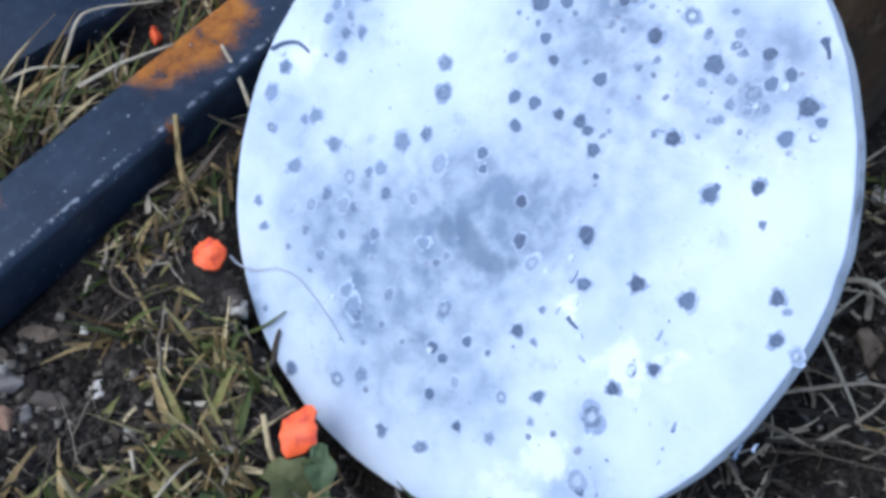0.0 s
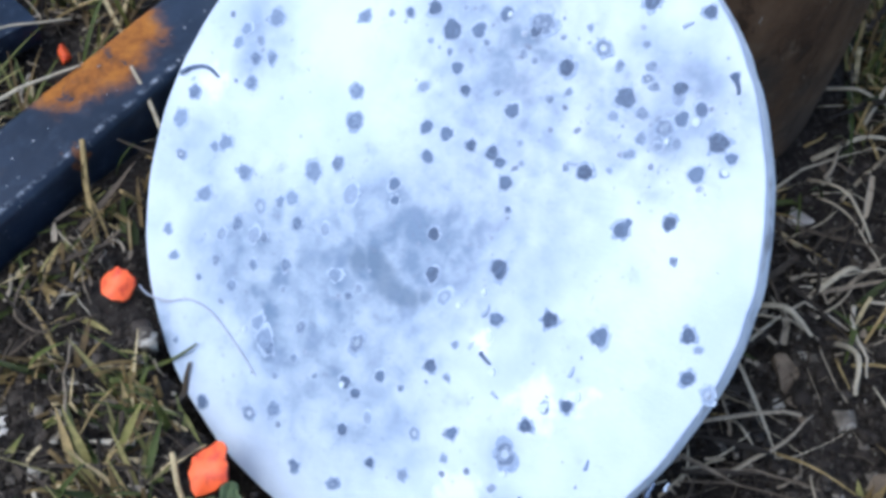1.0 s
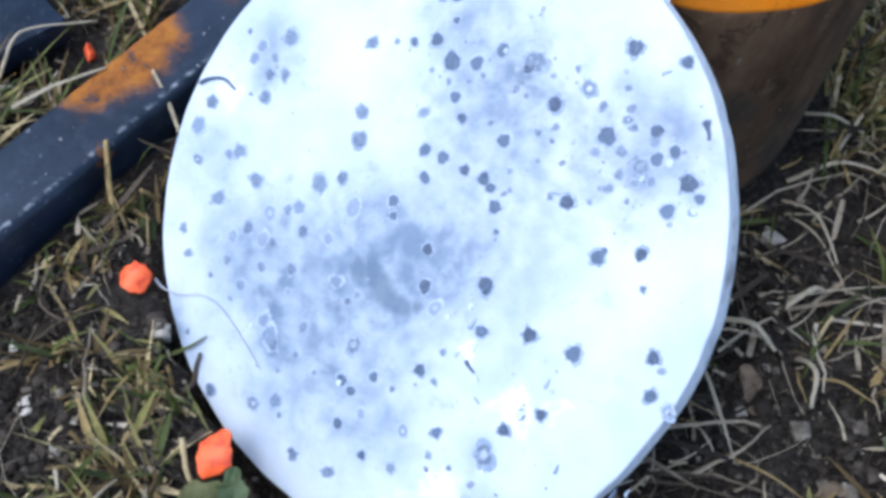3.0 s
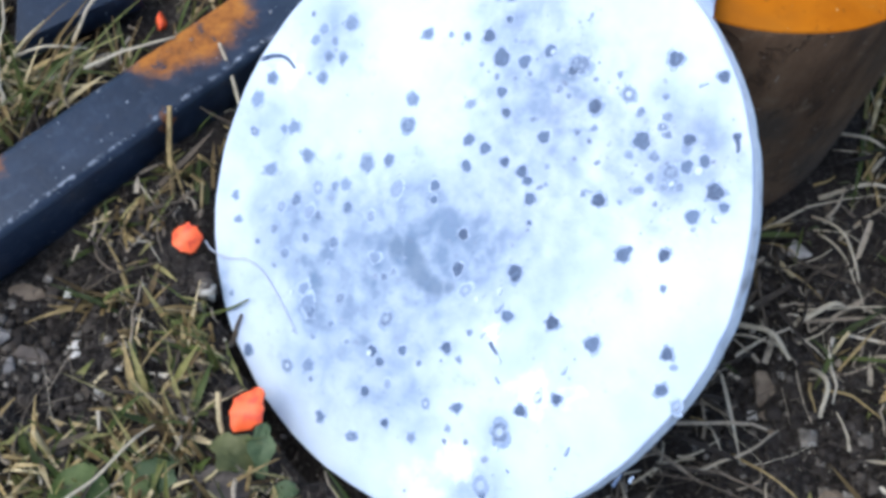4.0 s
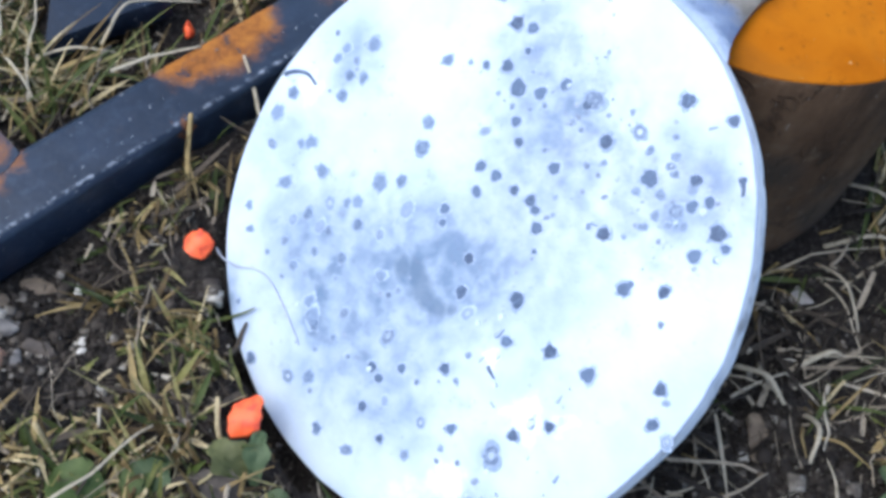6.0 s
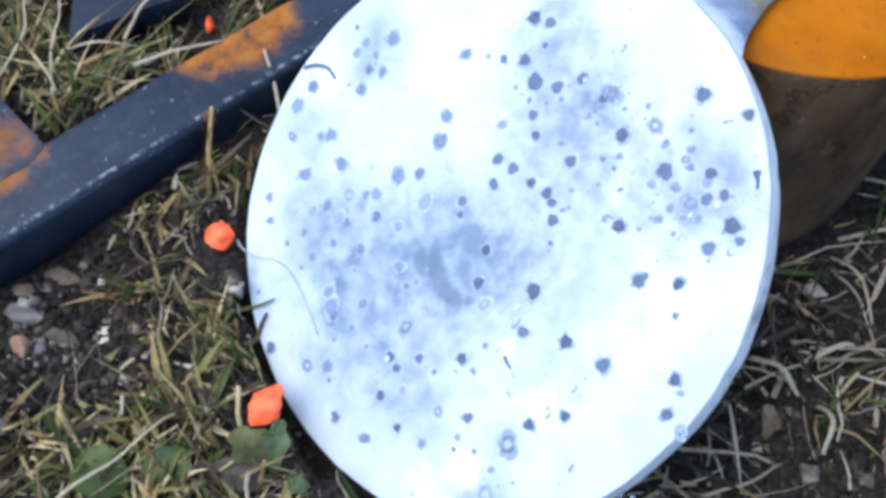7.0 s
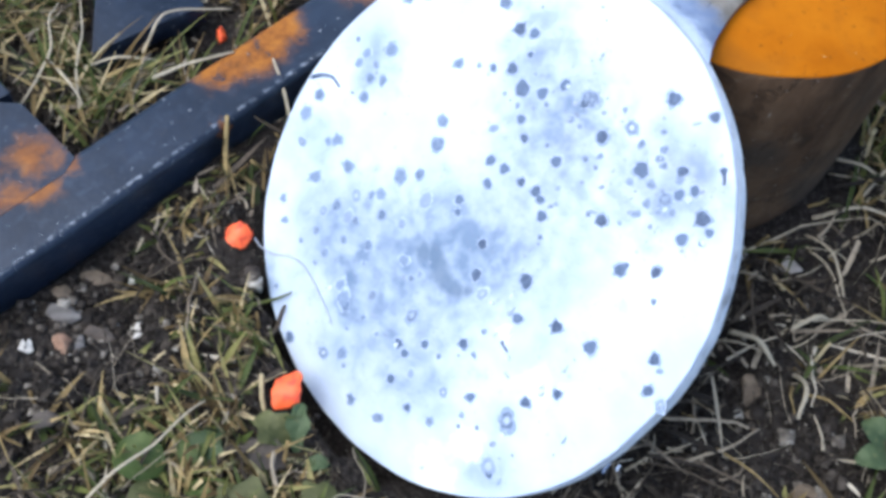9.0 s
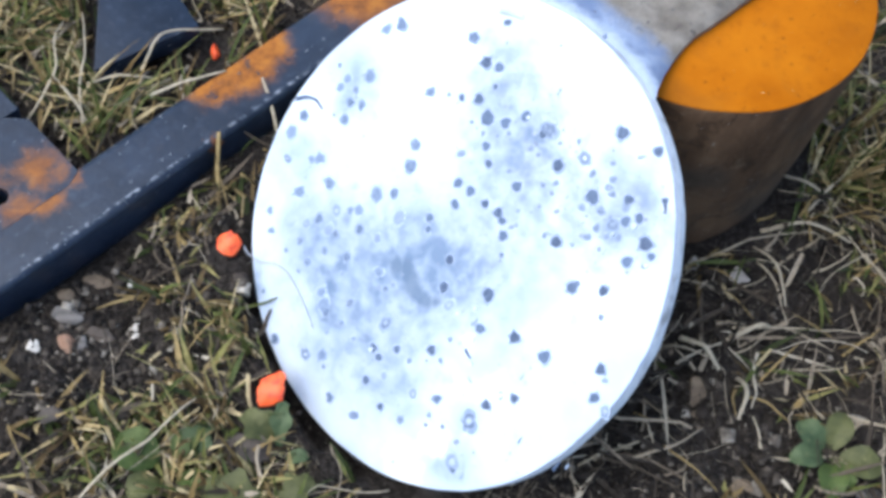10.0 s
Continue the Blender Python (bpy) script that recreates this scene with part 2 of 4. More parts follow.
def stone_material(name, c1, c2):
    m = Nodes(name, 0.75)
    col = m.ramp(m.noise(210, 6, 0.65), [(0.3, c1), (0.7, c2)])
    m.color(m.mix(m.span(m.noise(80, 4), 0.5, 0.75, 0.0, 0.6), col, (0.07, 0.055, 0.045)))
    m.bump(m.noise(420, 5, 0.7), 0.6, 0.0012)
    return m.mat


def chip_material():
    m = Nodes("fluorescent_orange_chip", 0.5)
    m.color(m.mix(m.span(m.noise(240, 4), 0.45, 0.7), (0.95, 0.14, 0.035), (0.62, 0.06, 0.022)))
    m.bump(m.noise(400, 4), 0.3, 0.0006)
    return m.mat


def leaf_material(name, c1, c2):
    m = Nodes(name, 0.55)
    m.bsdf.inputs["Specular IOR Level"].default_value = 0.3
    col = m.ramp(m.noise(110, 6, 0.6), [(0.3, c1), (0.7, c2)])
    m.color(m.mix(m.span(m.noise(420, 4), 0.6, 0.75, 0.0, 0.5), col, (0.2, 0.17, 0.07)))
    m.bump(m.noise(350, 4), 0.5, 0.001)
    return m.mat


SOIL = soil_material()
PAINT = target_paint()
EDGE = stone_material("painted_steel_edge", (0.6, 0.68, 0.78), (0.78, 0.85, 0.92))
MARK = mark_material("lead_grey_mark", (0.042, 0.07, 0.134), (0.125, 0.19, 0.32))
PAINTED_OVER = mark_material("thinly_overpainted_mark", (0.085, 0.13, 0.225), (0.25, 0.34, 0.5))
FAINT = mark_material("thin_grey_mark", (0.1, 0.145, 0.24), (0.31, 0.4, 0.56))
SPLASH = mark_material("thin_lead_splash", (0.2, 0.275, 0.42), (0.44, 0.54, 0.69))
FLAKE = stone_material("white_paint_flake", (0.5, 0.61, 0.74), (0.62, 0.72, 0.83))
STEM = leaf_material("grey_dry_stem", (0.3, 0.33, 0.4), (0.45, 0.49, 0.57))
SPECK = island_material("lead_speck", [(0.0, (0.15, 0.2, 0.31)), (0.6, (0.27, 0.34, 0.48)), (1.0, (0.4, 0.48, 0.63))], 0.5)
CHIP = chip_material()
GREEN = island_material("grass_green", [(0.0, (0.02, 0.033, 0.008)), (0.4, (0.06, 0.088, 0.018)), (0.72, (0.135, 0.15, 0.04)), (0.95, (0.3, 0.265, 0.105))], 0.5)
STRAW = island_material("dry_straw", [(0.0, (0.013, 0.0102, 0.008)), (0.45, (0.036, 0.0288, 0.0218)), (0.76, (0.12, 0.096, 0.071)), (0.95, (0.36, 0.31, 0.235))], 0.65)
YELLOW = island_material("yellowed_grass", [(0.0, (0.07, 0.046, 0.02)), (0.35, (0.17, 0.12, 0.047)), (0.66, (0.37, 0.28, 0.125)), (0.88, (0.56, 0.47, 0.28)), (1.0, (0.14, 0.14, 0.045))], 0.6)
PALE = island_material("bleached_straw", [(0.0, (0.32, 0.27, 0.19)), (0.5, (0.44, 0.39, 0.29)), (1.0, (0.55, 0.5, 0.4))], 0.6)
CRUMB = island_material("soil_crumbs", [(0.0, (0.014, 0.012, 0.0105)), (0.6, (0.04, 0.034, 0.03)), (0.88, (0.085, 0.074, 0.064)), (0.97, (0.22, 0.2, 0.17)), (1.0, (0.45, 0.43, 0.38))], 0.85)


# ---- builders ----
def mesh_from(name, verts, faces, material, smooth=True):
    me = bpy.data.meshes.new(name)
    me.from_pydata([tuple(v) for v in verts], [], faces)
    me.materials.append(material)
    if smooth:
        me.polygons.foreach_set("use_smooth", [True] * len(me.polygons))
    me.update()
    return me


def part(name, bm, material, parent, label=""):
    """Links a bmesh as one mesh object under a thing."""
    me = bpy.data.meshes.new(name)
    bm.to_mesh(me)
    bm.free()
    me.materials.append(material)
    me.polygons.foreach_set("use_smooth", [True] * len(me.polygons))
    me.set_sharp_from_angle(angle=radians(38))
    ob = new(name, me)
    ob.parent = parent
    return tagged(ob, label)


def thing(name, m, label, category, group="", kind=""):
    ob = new(name)
    ob.empty_display_size = 0.02
    ob.matrix_world = m
    return tagged(ob, label, category, group, kind)


def tube(path, radius, sides=5, flat=1.0, taper=0.35):
    """Vertices and faces of a stalk along a path; flat squashes it; it thins towards its end."""
    pts = [Vector(p) for p in path]
    verts, faces = [], []
    for k, p in enumerate(pts):
        d = (pts[min(k + 1, len(pts) - 1)] - pts[max(k - 1, 0)]).normalized()
        side = d.cross(Vector((0, 0, 1)))
        side = side.normalized() if side.length > 1e-4 else Vector((1, 0, 0))
        up = side.cross(d)
        r = radius * (1 - (1 - taper) * k / (len(pts) - 1))
        for s in range(sides):
            a = 2 * math.pi * s / sides
            verts.append(p + side * (math.cos(a) * r) + up * (math.sin(a) * r * flat))
    for k in range(len(pts) - 1):
        for s in range(sides):
            a, b = k * sides + s, k * sides + (s + 1) % sides
            faces.append((a, b, b + sides, a + sides))
    faces.append(tuple(range(sides))[::-1])
    n = (len(pts) - 1) * sides
    faces.append(tuple(range(n, n + sides)))
    return verts, faces


def smooth_path(points, steps=5):
    """A rounded line through some points."""
    pts = [Vector(p) for p in points]
    if len(pts) == 2:
        mid = (pts[0] + pts[1]) / 2 + Vector((0.001, -0.001, 0.001))
        pts = [pts[0], mid, pts[1]]
    out = []
    for k in range(len(pts) - 1):
        a, b = pts[k], pts[k + 1]
        before, after = pts[max(k - 1, 0)], pts[min(k + 2, len(pts) - 1)]
        for s in range(steps):
            u = s / steps
            out.append(0.5 * (2 * a + (b - before) * u + (2 * before - 5 * a + 4 * b - after) * u * u + (3 * a - before - 3 * b + after) * u ** 3))
    return out + [pts[-1]]


def blade(base, heading, length, width, lean, curl, segs=6, twist=0.0):
    """A grass blade: a creased ribbon that rises from base and bends over towards heading."""
    verts, faces = [], []
    p, pitch = Vector(base), math.pi / 2 - lean
    fwd0 = Vector((math.cos(heading), math.sin(heading), 0))
    for k in range(segs + 1):
        u = k / segs
        side = Vector((-math.sin(heading + twist * u), math.cos(heading + twist * u), 0))
        w = width * 0.5 * (0.7 + 0.6 * u if u < 0.5 else (1 - u) * 2) + 0.00012
        d = fwd0 * math.cos(pitch) + Vector((0, 0, math.sin(pitch)))
        n = side.cross(d)
        verts += [p - side * w, p + n * (w * 0.35), p + side * w]
        p = p + d * (length / segs)
        pitch -= curl / segs
    for k in range(segs):
        a = 3 * k
        faces += [(a, a + 1, a + 4, a + 3), (a + 1, a + 2, a + 5, a + 4)]
    return verts, faces


class Pile:
    """Gathers many small pieces into one mesh."""

    def __init__(self):
        self.verts, self.faces = [], []

    def add(self, piece):
        v, f = piece
        n = len(self.verts)
        self.verts += v
        self.faces += [tuple(i + n for i in face) for face in f]

    def finish(self, name, material, label, category):
        ob = new(name, mesh_from(name, self.verts, self.faces, material))
        return tagged(ob, label, category, kind="stuff")


def pebble_piece(place, size, seed_value, squash=0.7):
    """A rough little lump with eight corners pulled about."""
    rnd = random.Random(seed_value)
    v = []
    for x in (-1, 1):
        for y in (-1, 1):
            for z in (-1, 1):
                v.append(Vector(place) + Vector((x * rnd.uniform(0.35, 0.75), y * rnd.uniform(0.35, 0.75), z * rnd.uniform(0.3, 0.7) * squash)) * size)
    return v, [(0, 1, 3, 2), (4, 6, 7, 5), (0, 4, 5, 1), (2, 3, 7, 6), (0, 2, 6, 4), (1, 5, 7, 3)]


# ---- the plan ----
PLATE = pose(0, 0, 0.0596, 38.11, -19.71, -29.49)
PLATE_R, PLATE_T = 0.1015, 0.0102
PLATE_N = PLATE.to_3x3() @ Vector((0, 0, 1))
BAR_DIR, BAR_OUT = Vector((0.6203, 0.7843, 0)), Vector((0.7843, -0.6203, 0))
CYL = Vector((0.0964, 0.1126, 0))
CYL_R, CYL_H = 0.0696, 0.1115


def plate_under(x, y):
    """Height of the plate's lower face above a place, or None beside it."""
    low = PLATE @ Vector((0, 0, -PLATE_T))
    z = low.z - (PLATE_N.x * (x - low.x) + PLATE_N.y * (y - low.y)) / PLATE_N.z
    local = PLATE.inverted() @ Vector((x, y, z))
    return z if math.hypot(local.x, local.y) < PLATE_R + 0.012 else None


def ground(x, y):
    v = Vector((x, y, 0))
    near = math.exp(-(x * x + y * y) / 0.5)
    z = 0.0055 * noise.noise(v * 16) + 0.0042 * noise.noise(v * 41 + Vector((3, 1, 0))) + 0.0028 * noise.noise(v * 110)
    z += near * (-0.008 * math.exp(-((x + 0.135) ** 2 + (y + 0.02) ** 2) / 0.0016) + 0.007 * math.exp(-((x + 0.155) ** 2 + (y + 0.075) ** 2) / 0.0012))
    z += near * (-0.006 * math.exp(-((x - 0.12) ** 2 + (y + 0.02) ** 2) / 0.0012) + 0.006 * math.exp(-((x - 0.19) ** 2 + (y - 0.09) ** 2) / 0.003))
    z += 0.03 * (1 - near) * noise.noise(v * 0.35)
    z += near * 0.007 * min(1.0, max(0.0, (x - 0.06) * 25)) * noise.noise(v * 33 + Vector((0, 5, 2)))
    under = plate_under(x, y)
    if under is not None:
        z = min(z, under - 0.003)
    return z


def in_bar(x, y, margin=0.0):
    out = BAR_OUT.x * x + BAR_OUT.y * y
    along = BAR_DIR.x * x + BAR_DIR.y * y
    on_bar = -0.151 - margin < out < -0.1205 + margin
    on_cross = out < -0.151 and -0.148 - margin < along < -0.08 + margin
    return on_bar or on_cross


def in_cylinder(x, y, margin=0.003):
    return math.hypot(x - CYL.x, y - CYL.y) < CYL_R + margin


def in_rear(x, y):
    dx, dy = x + 0.1755, y - 0.0865
    return dx + 0.222 * dy > -0.003 and 0.76 * dx + 0.65 * dy < 0.058 and -0.002 < 0.76 * dy - 0.65 * dx < 0.203


# ---- ground: one sheet, fine near the target and coarse towards the horizon ----
def build_ground():
    n = 330
    line = [math.sinh(u * 9.6) / math.sinh(9.6) for u in np.linspace(-1, 1, n)]
    steps = [0.30 * u + 900 * w for u, w in zip(np.linspace(-1, 1, n), line)]
    verts = [(x + 0.01, y + 0.03, ground(x + 0.01, y + 0.03)) for y in steps for x in steps]
    faces = [(j * n + i, j * n + i + 1, (j + 1) * n + i + 1, (j + 1) * n + i) for j in range(n - 1) for i in range(n - 1)]
    ob = new("ground", mesh_from("ground", verts, faces, SOIL))
    return tagged(ob, "damp dark brown soil with clods and bare patches", "ground", kind="structure")


build_ground()


# ---- the steel target ----
def torch_cut(a):
    """How far the hand-cut disc strays from a circle at an angle, with two small nicks in its rim."""
    out = 0.0005 + 0.0009 * math.sin(a) + 0.0004 * math.cos(2 * a) - 0.0010 * math.sin(2 * a) - 0.0004 * math.cos(3 * a) + 0.0005 * math.sin(4 * a)
    out += 0.0003 * noise.noise(Vector((math.cos(a) * 9, math.sin(a) * 9, 1.3)))
    for at, deep, wide in ((-0.14, -0.0003, 0.025), (-0.07, 0.0003, 0.06), (0.25, -0.0016, 0.42), (0.5, -0.0004, 0.025), (-0.47, -0.0011, 0.2)):
        out += deep * math.exp(-((a - at) / wide) ** 2)
    return out


def ring_profile(bm, profile, seg, wobble=0.0, stray=None):
    """A turned body from (radius, z) pairs; the first and last rings are closed with faces."""
    rings = []
    for r, z in profile:
        ring = []
        for k in range(seg):
            a = 2 * math.pi * k / seg
            rr = r + wobble * noise.noise(Vector((math.cos(a) * 4, math.sin(a) * 4, 7.7)))
            if stray:
                rr += stray(a if a < math.pi else a - 2 * math.pi)
            ring.append(bm.verts.new((math.cos(a) * rr, math.sin(a) * rr, z)))
        rings.append(ring)
    for lo, hi in zip(rings, rings[1:]):
        for k in range(seg):
            bm.faces.new((lo[k], lo[(k + 1) % seg], hi[(k + 1) % seg], hi[k]))
    bm.faces.new(rings[0][::-1])
    bm.faces.new(rings[-1])


target = thing("steel_target", PLATE, "round white-painted steel shooting target with grey bullet marks on soil", "shooting target")


def build_disc():
    bm = bmesh.new()
    ring_profile(bm, [(PLATE_R - 0.001, -PLATE_T), (PLATE_R, -PLATE_T + 0.001), (PLATE_R, -0.0012), (PLATE_R - 0.0004, -0.0004), (PLATE_R - 0.0013, 0.0)], 240, 0.0, torch_cut)
    bm.faces.ensure_lookup_table()
    ob = part("disc", bm, PAINT, target, "white spray-painted round steel face with grey smears")
    ob.data.materials.append(EDGE)
    for p in ob.data.polygons:
        if p.normal.z < 0.35:
            p.material_index = 1
    return ob


def build_arm():
    """A broad strap that leaves the disc's upper rim, bends over and lies flat on the round block."""
    flat = CYL_H + 0.005
    inner = [PLATE @ Vector(p) for p in ((0.052, 0.056, -0.0062), (0.0645, 0.0765, -0.0042))]
    right = inner + [Vector(p) for p in ((0.0742, 0.0435, flat + 0.0058), (0.0782, 0.0565, flat + 0.0015), (0.0867, 0.0732, flat), (0.0964, 0.0840, flat), (0.1080, 0.0972, flat), (0.1220, 0.1130, flat))]
    left = [PLATE @ Vector(p) for p in ((-0.020, 0.062, -0.0085), (-0.004, 0.092, -0.0085))]
    left += [p + Vector((-0.064, 0.034, -0.010 if k == 0 else 0.0)) for k, p in enumerate(right[2:])]
    right, left = smooth_path(right, 8), smooth_path(left, 8)
    back = PLATE.inverted()
    bm = bmesh.new()
    across_n, top, low = 22, [], []
    for a, b in zip(right, left):
        row, under = [], []
        for k in range(across_n + 1):
            v = k / across_n
            p = a.lerp(b, v)
            out = min(1.0, max(0.0, ((back @ p).to_2d().length - 0.103) * 120))
            lump = 0.0009 * noise.noise(p * 60) + 0.0005 * noise.noise(p * 160)
            edge = 0.0016 * max(0.0, 1 - min(v, 1 - v) * 22) ** 2
            row.append(bm.verts.new(back @ (p + Vector((0, 0, lump * out - edge)))))
            under.append(bm.verts.new(back @ (p - Vector((0, 0, 0.0042)))))
        top.append(row)
        low.append(under)
    for k in range(len(top) - 1):
        for n in range(across_n):
            bm.faces.new((top[k][n], top[k][n + 1], top[k + 1][n + 1], top[k + 1][n]))
            bm.faces.new((low[k][n], low[k + 1][n], low[k + 1][n + 1], low[k][n + 1]))
        for n in (0, across_n):
            bm.faces.new((top[k][n], top[k + 1][n], low[k + 1][n], low[k][n]))
    for k in (0, len(top) - 1):
        for n in range(across_n):
            bm.faces.new((top[k][n], top[k][n + 1], low[k][n + 1], low[k][n]))
    bmesh.ops.recalc_face_normals(bm, faces=bm.faces)
    part("arm", bm, arm_material(), target, "bent steel arm with thin overspray in painted bluish shade fading to bare metal")


disc = build_disc()
build_arm()

# bullet marks: x, y and radius in millimetres on the face
MARKS_UPPER = [
    (-61.9, 71.5, 2.0), (-55.3, 75.3, 2.2), (-62.1, 50.5, 2.7), (-73.0, 46.0, 2.0), (-75.3, 41.4, 1.8), (-67.2, 36.9, 1.7),
    (-60.9, 37.7, 1.7), (-67.3, 29.0, 2.0), (-89.7, 23.9, 2.0), (-93.3, 15.0, 2.8), (-29.2, 53.2, 1.9), (-18.3, 79.9, 2.1),
    (-5.4, 89.8, 1.4), (-8.2, 72.1, 2.3), (-1.7, 71.8, 2.1), (-0.3, 64.0, 1.2), (-13.7, 55.4, 1.4), (-5.7, 57.3, 2.1),
    (1.3, 51.3, 3.0), (10.1, 51.9, 2.3), (17.9, 57.0, 2.0), (27.9, 52.8, 1.6), (60.1, 63.6, 2.4), (76.4, 61.6, 1.7),
    (38.3, 95.8, 0.9),
]
MARKS_MIDDLE = [
    (-27.3, 30.4, 2.2), (-26.0, 21.3, 2.4), (5.4, 40.6, 1.8), (9.3, 34.4, 1.6), (39.1, 43.7, 2.2), (25.1, 30.2, 2.2),
    (-1.1, 22.4, 2.1), (5.8, 21.3, 2.1), (1.1, 14.1, 1.9), (14.3, 19.0, 1.6), (21.4, 17.7, 2.0), (24.4, 15.4, 1.6),
    (27.3, 10.0, 2.0), (29.6, 2.8, 0.9), (50.0, 15.9, 2.2), (57.8, 37.2, 2.8), (72.2, 41.0, 1.9), (74.0, 33.3, 2.1),
    (78.9, 36.2, 1.9), (84.7, 28.2, 2.5), (88.9, 24.7, 1.5), (80.6, 19.5, 2.1), (63.3, 2.2, 2.2), (64.9, 4.5, 1.1),
    (76.0, 5.9, 1.7),
]
MARKS_SIDE = [
    (-63.1, 0.9, 2.2), (-77.4, -7.8, 2.3), (-73.2, 9.3, 2.5), (-77.2, 7.5, 1.5), (-37.4, 4.7, 2.9), (-29.2, 8.3, 1.9),
    (-8.2, 4.8, 1.9), (-7.0, 0.2, 1.4), (-43.4, -4.4, 2.2), (-47.8, -6.2, 1.5), (-62.1, -15.3, 2.0), (-39.7, -11.8, 1.7),
    (-90.0, -21.4, 1.5), (-85.3, -29.1, 1.5), (-40.9, -24.9, 1.9), (-53.4, -26.8, 1.5), (-60.1, -34.7, 1.7), (-22.7, -24.9, 1.9),
    (7.8, -7.5, 1.8), (9.8, -18.8, 2.1), (30.4, -13.8, 2.5), (32.3, -27.5, 2.0), (48.0, -24.5, 2.2), (62.8, -26.5, 2.4),
    (86.4, -21.5, 1.9),
]
MARKS_LOWER = [
    (88.2, -32.1, 1.9), (57.4, -46.2, 1.7), (51.2, -47.1, 0.9), (51.3, -48.5, 0.9), (46.8, -54.1, 1.8), (25.1, -61.1, 1.8),
    (14.7, -44.3, 1.8), (-1.0, -50.8, 1.6), (-12.3, -54.9, 1.9), (-8.1, -57.2, 1.6), (-10.2, -68.6, 1.6), (-35.7, -68.1, 2.2),
    (-24.5, -82.9, 1.7), (0.9, -75.7, 1.4), (-47.5, -44.0, 2.2), (-44.1, -48.4, 2.9), (-41.8, -50.6, 1.9), (-31.9, -51.8, 1.2),
    (-62.9, -72.3, 2.0), (43.1, -83.7, 1.3), (86.0, 45.6, 1.2),
]
MARKS_FAINT = [
    (29.8, 55.3, 3.1), (-4.5, 34.1, 1.6), (48.7, 49.9, 2.2), (69.8, 30.4, 2.3), (-22.6, -0.2, 2.9), (-10.8, -42.8, 2.4),
    (-90.4, 3.3, 1.5), (-54.7, -8.7, 2.2), (-67.8, -19.5, 2.0), (-55.2, -17.8, 2.2), (-29.2, -12.0, 1.7), (89.6, -24.4, 1.0),
    (94.2, -35.1, 1.9), (13.6, -64.1, 1.6), (-2.5, -63.2, 1.6), (-44.3, -71.6, 2.2), (-9.7, -84.5, 1.9), (-31.3, -42.2, 1.7),
    (41.6, -81.0, 3.1), (42.2, -62.8, 2.9), (15.0, -24.4, 2.1), (62.9, 42.9, 1.1), (-66.8, 42.7, 1.5),
]

MARKS_SMALL = [
    (63.1, 33.6, 1.4), (55.2, 32.1, 1.3), (62.1, 22.7, 1.1), (65.3, 41, 1), (63.5, 46.3, 1.1), (87.4, 20.5, 1),
    (72.2, 38.4, 1.8), (64.1, 27, 1.4), (69.2, 25.5, 1.1), (73.8, 26.8, 1.2), (78.9, -3.4, 0.9), (54.5, 45.8, 1),
    (36.1, 34.5, 0.9), (60.7, 51.9, 0.9), (-20.1, 54.8, 0.9), (19.5, 34.7, 0.8), (25.2, 46.7, 0.8), (29.3, 44.7, 0.8),
    (54.6, 32.1, 0.8), (60.8, 22.2, 0.8), (62.5, 46, 0.9), (64.2, 40.7, 0.8), (31, 16, 0.8), (29.5, 21.6, 0.9),
    (35.2, 34.8, 0.8), (63.6, 26.6, 0.9), (56.9, 17.5, 0.9), (41, 37.1, 0.9), (4.5, 58.1, 0.8), (1.8, 44.9, 0.9),
    (-5.1, 47.6, 0.8), (13.3, 48.5, 0.8), (8.6, 46, 0.8), (43.9, 55.1, 0.9), (54.2, 44.9, 0.9), (44.3, 16.5, 0.8),
    (-67.9, -27.6, 1.4), (-40.4, -32.3, 0.9), (-37.5, -58.4, 0.9), (-23.2, -55.4, 0.8), (6.4, -52.6, 0.9), (20.4, -46.5, 1),
    (-16.8, -29.9, 1.1), (-13.7, -27.1, 1), (-51.1, -18, 1.3), (-78.2, -55.7, 0.9), (-73.7, -34.4, 0.9), (12.2, -76.5, 1.4),
    (24.2, -68.7, 1), (21, -37, 0.9),
]


def mark_mesh(k, material, ring=False):
    """A shallow crater: a thin splash round a low lip and a sunken, uneven middle."""
    rnd = random.Random(40 + k)
    seg = 20
    waves = [(n, rnd.uniform(0.0, w), rnd.uniform(0, 6.28)) for n, w in ((1, 0.1), (2, 0.16), (3, 0.11), (5, 0.08), (7, 0.06))]
    verts, faces, splash = [(0.05, 0.0, 0.05)], [], []
    for r, z in ((0.45, 0.06), (0.76, 0.08), (0.97, 0.045), (1.34, 0.01)):
        for s in range(seg):
            a = 2 * math.pi * s / seg
            out = 1 + r * sum(w * math.sin(n * a + ph) for n, w, ph in waves) + (rnd.uniform(-0.22, 0.2) if r > 1 else rnd.uniform(-0.05, 0.05))
            verts.append((math.cos(a) * r * out, math.sin(a) * r * out, z * rnd.uniform(0.8, 1.2)))
    for s in range(seg):
        t = (s + 1) % seg
        if not ring:
            faces.append((0, 1 + s, 1 + t))
        for b in (0, 1):
            i = 1 + b * seg
            faces.append((i + s, i + seg + s, i + seg + t, i + t))
    for s in range(seg):
        t = (s + 1) % seg
        i = 1 + 2 * seg
        faces.append((i + s, i + seg + s, i + seg + t, i + t))
    me = mesh_from("impact_mark", verts, faces, material)
    me.materials.append(SPLASH)
    for p in me.polygons[len(faces) - seg:]:
        p.material_index = 1
    return me


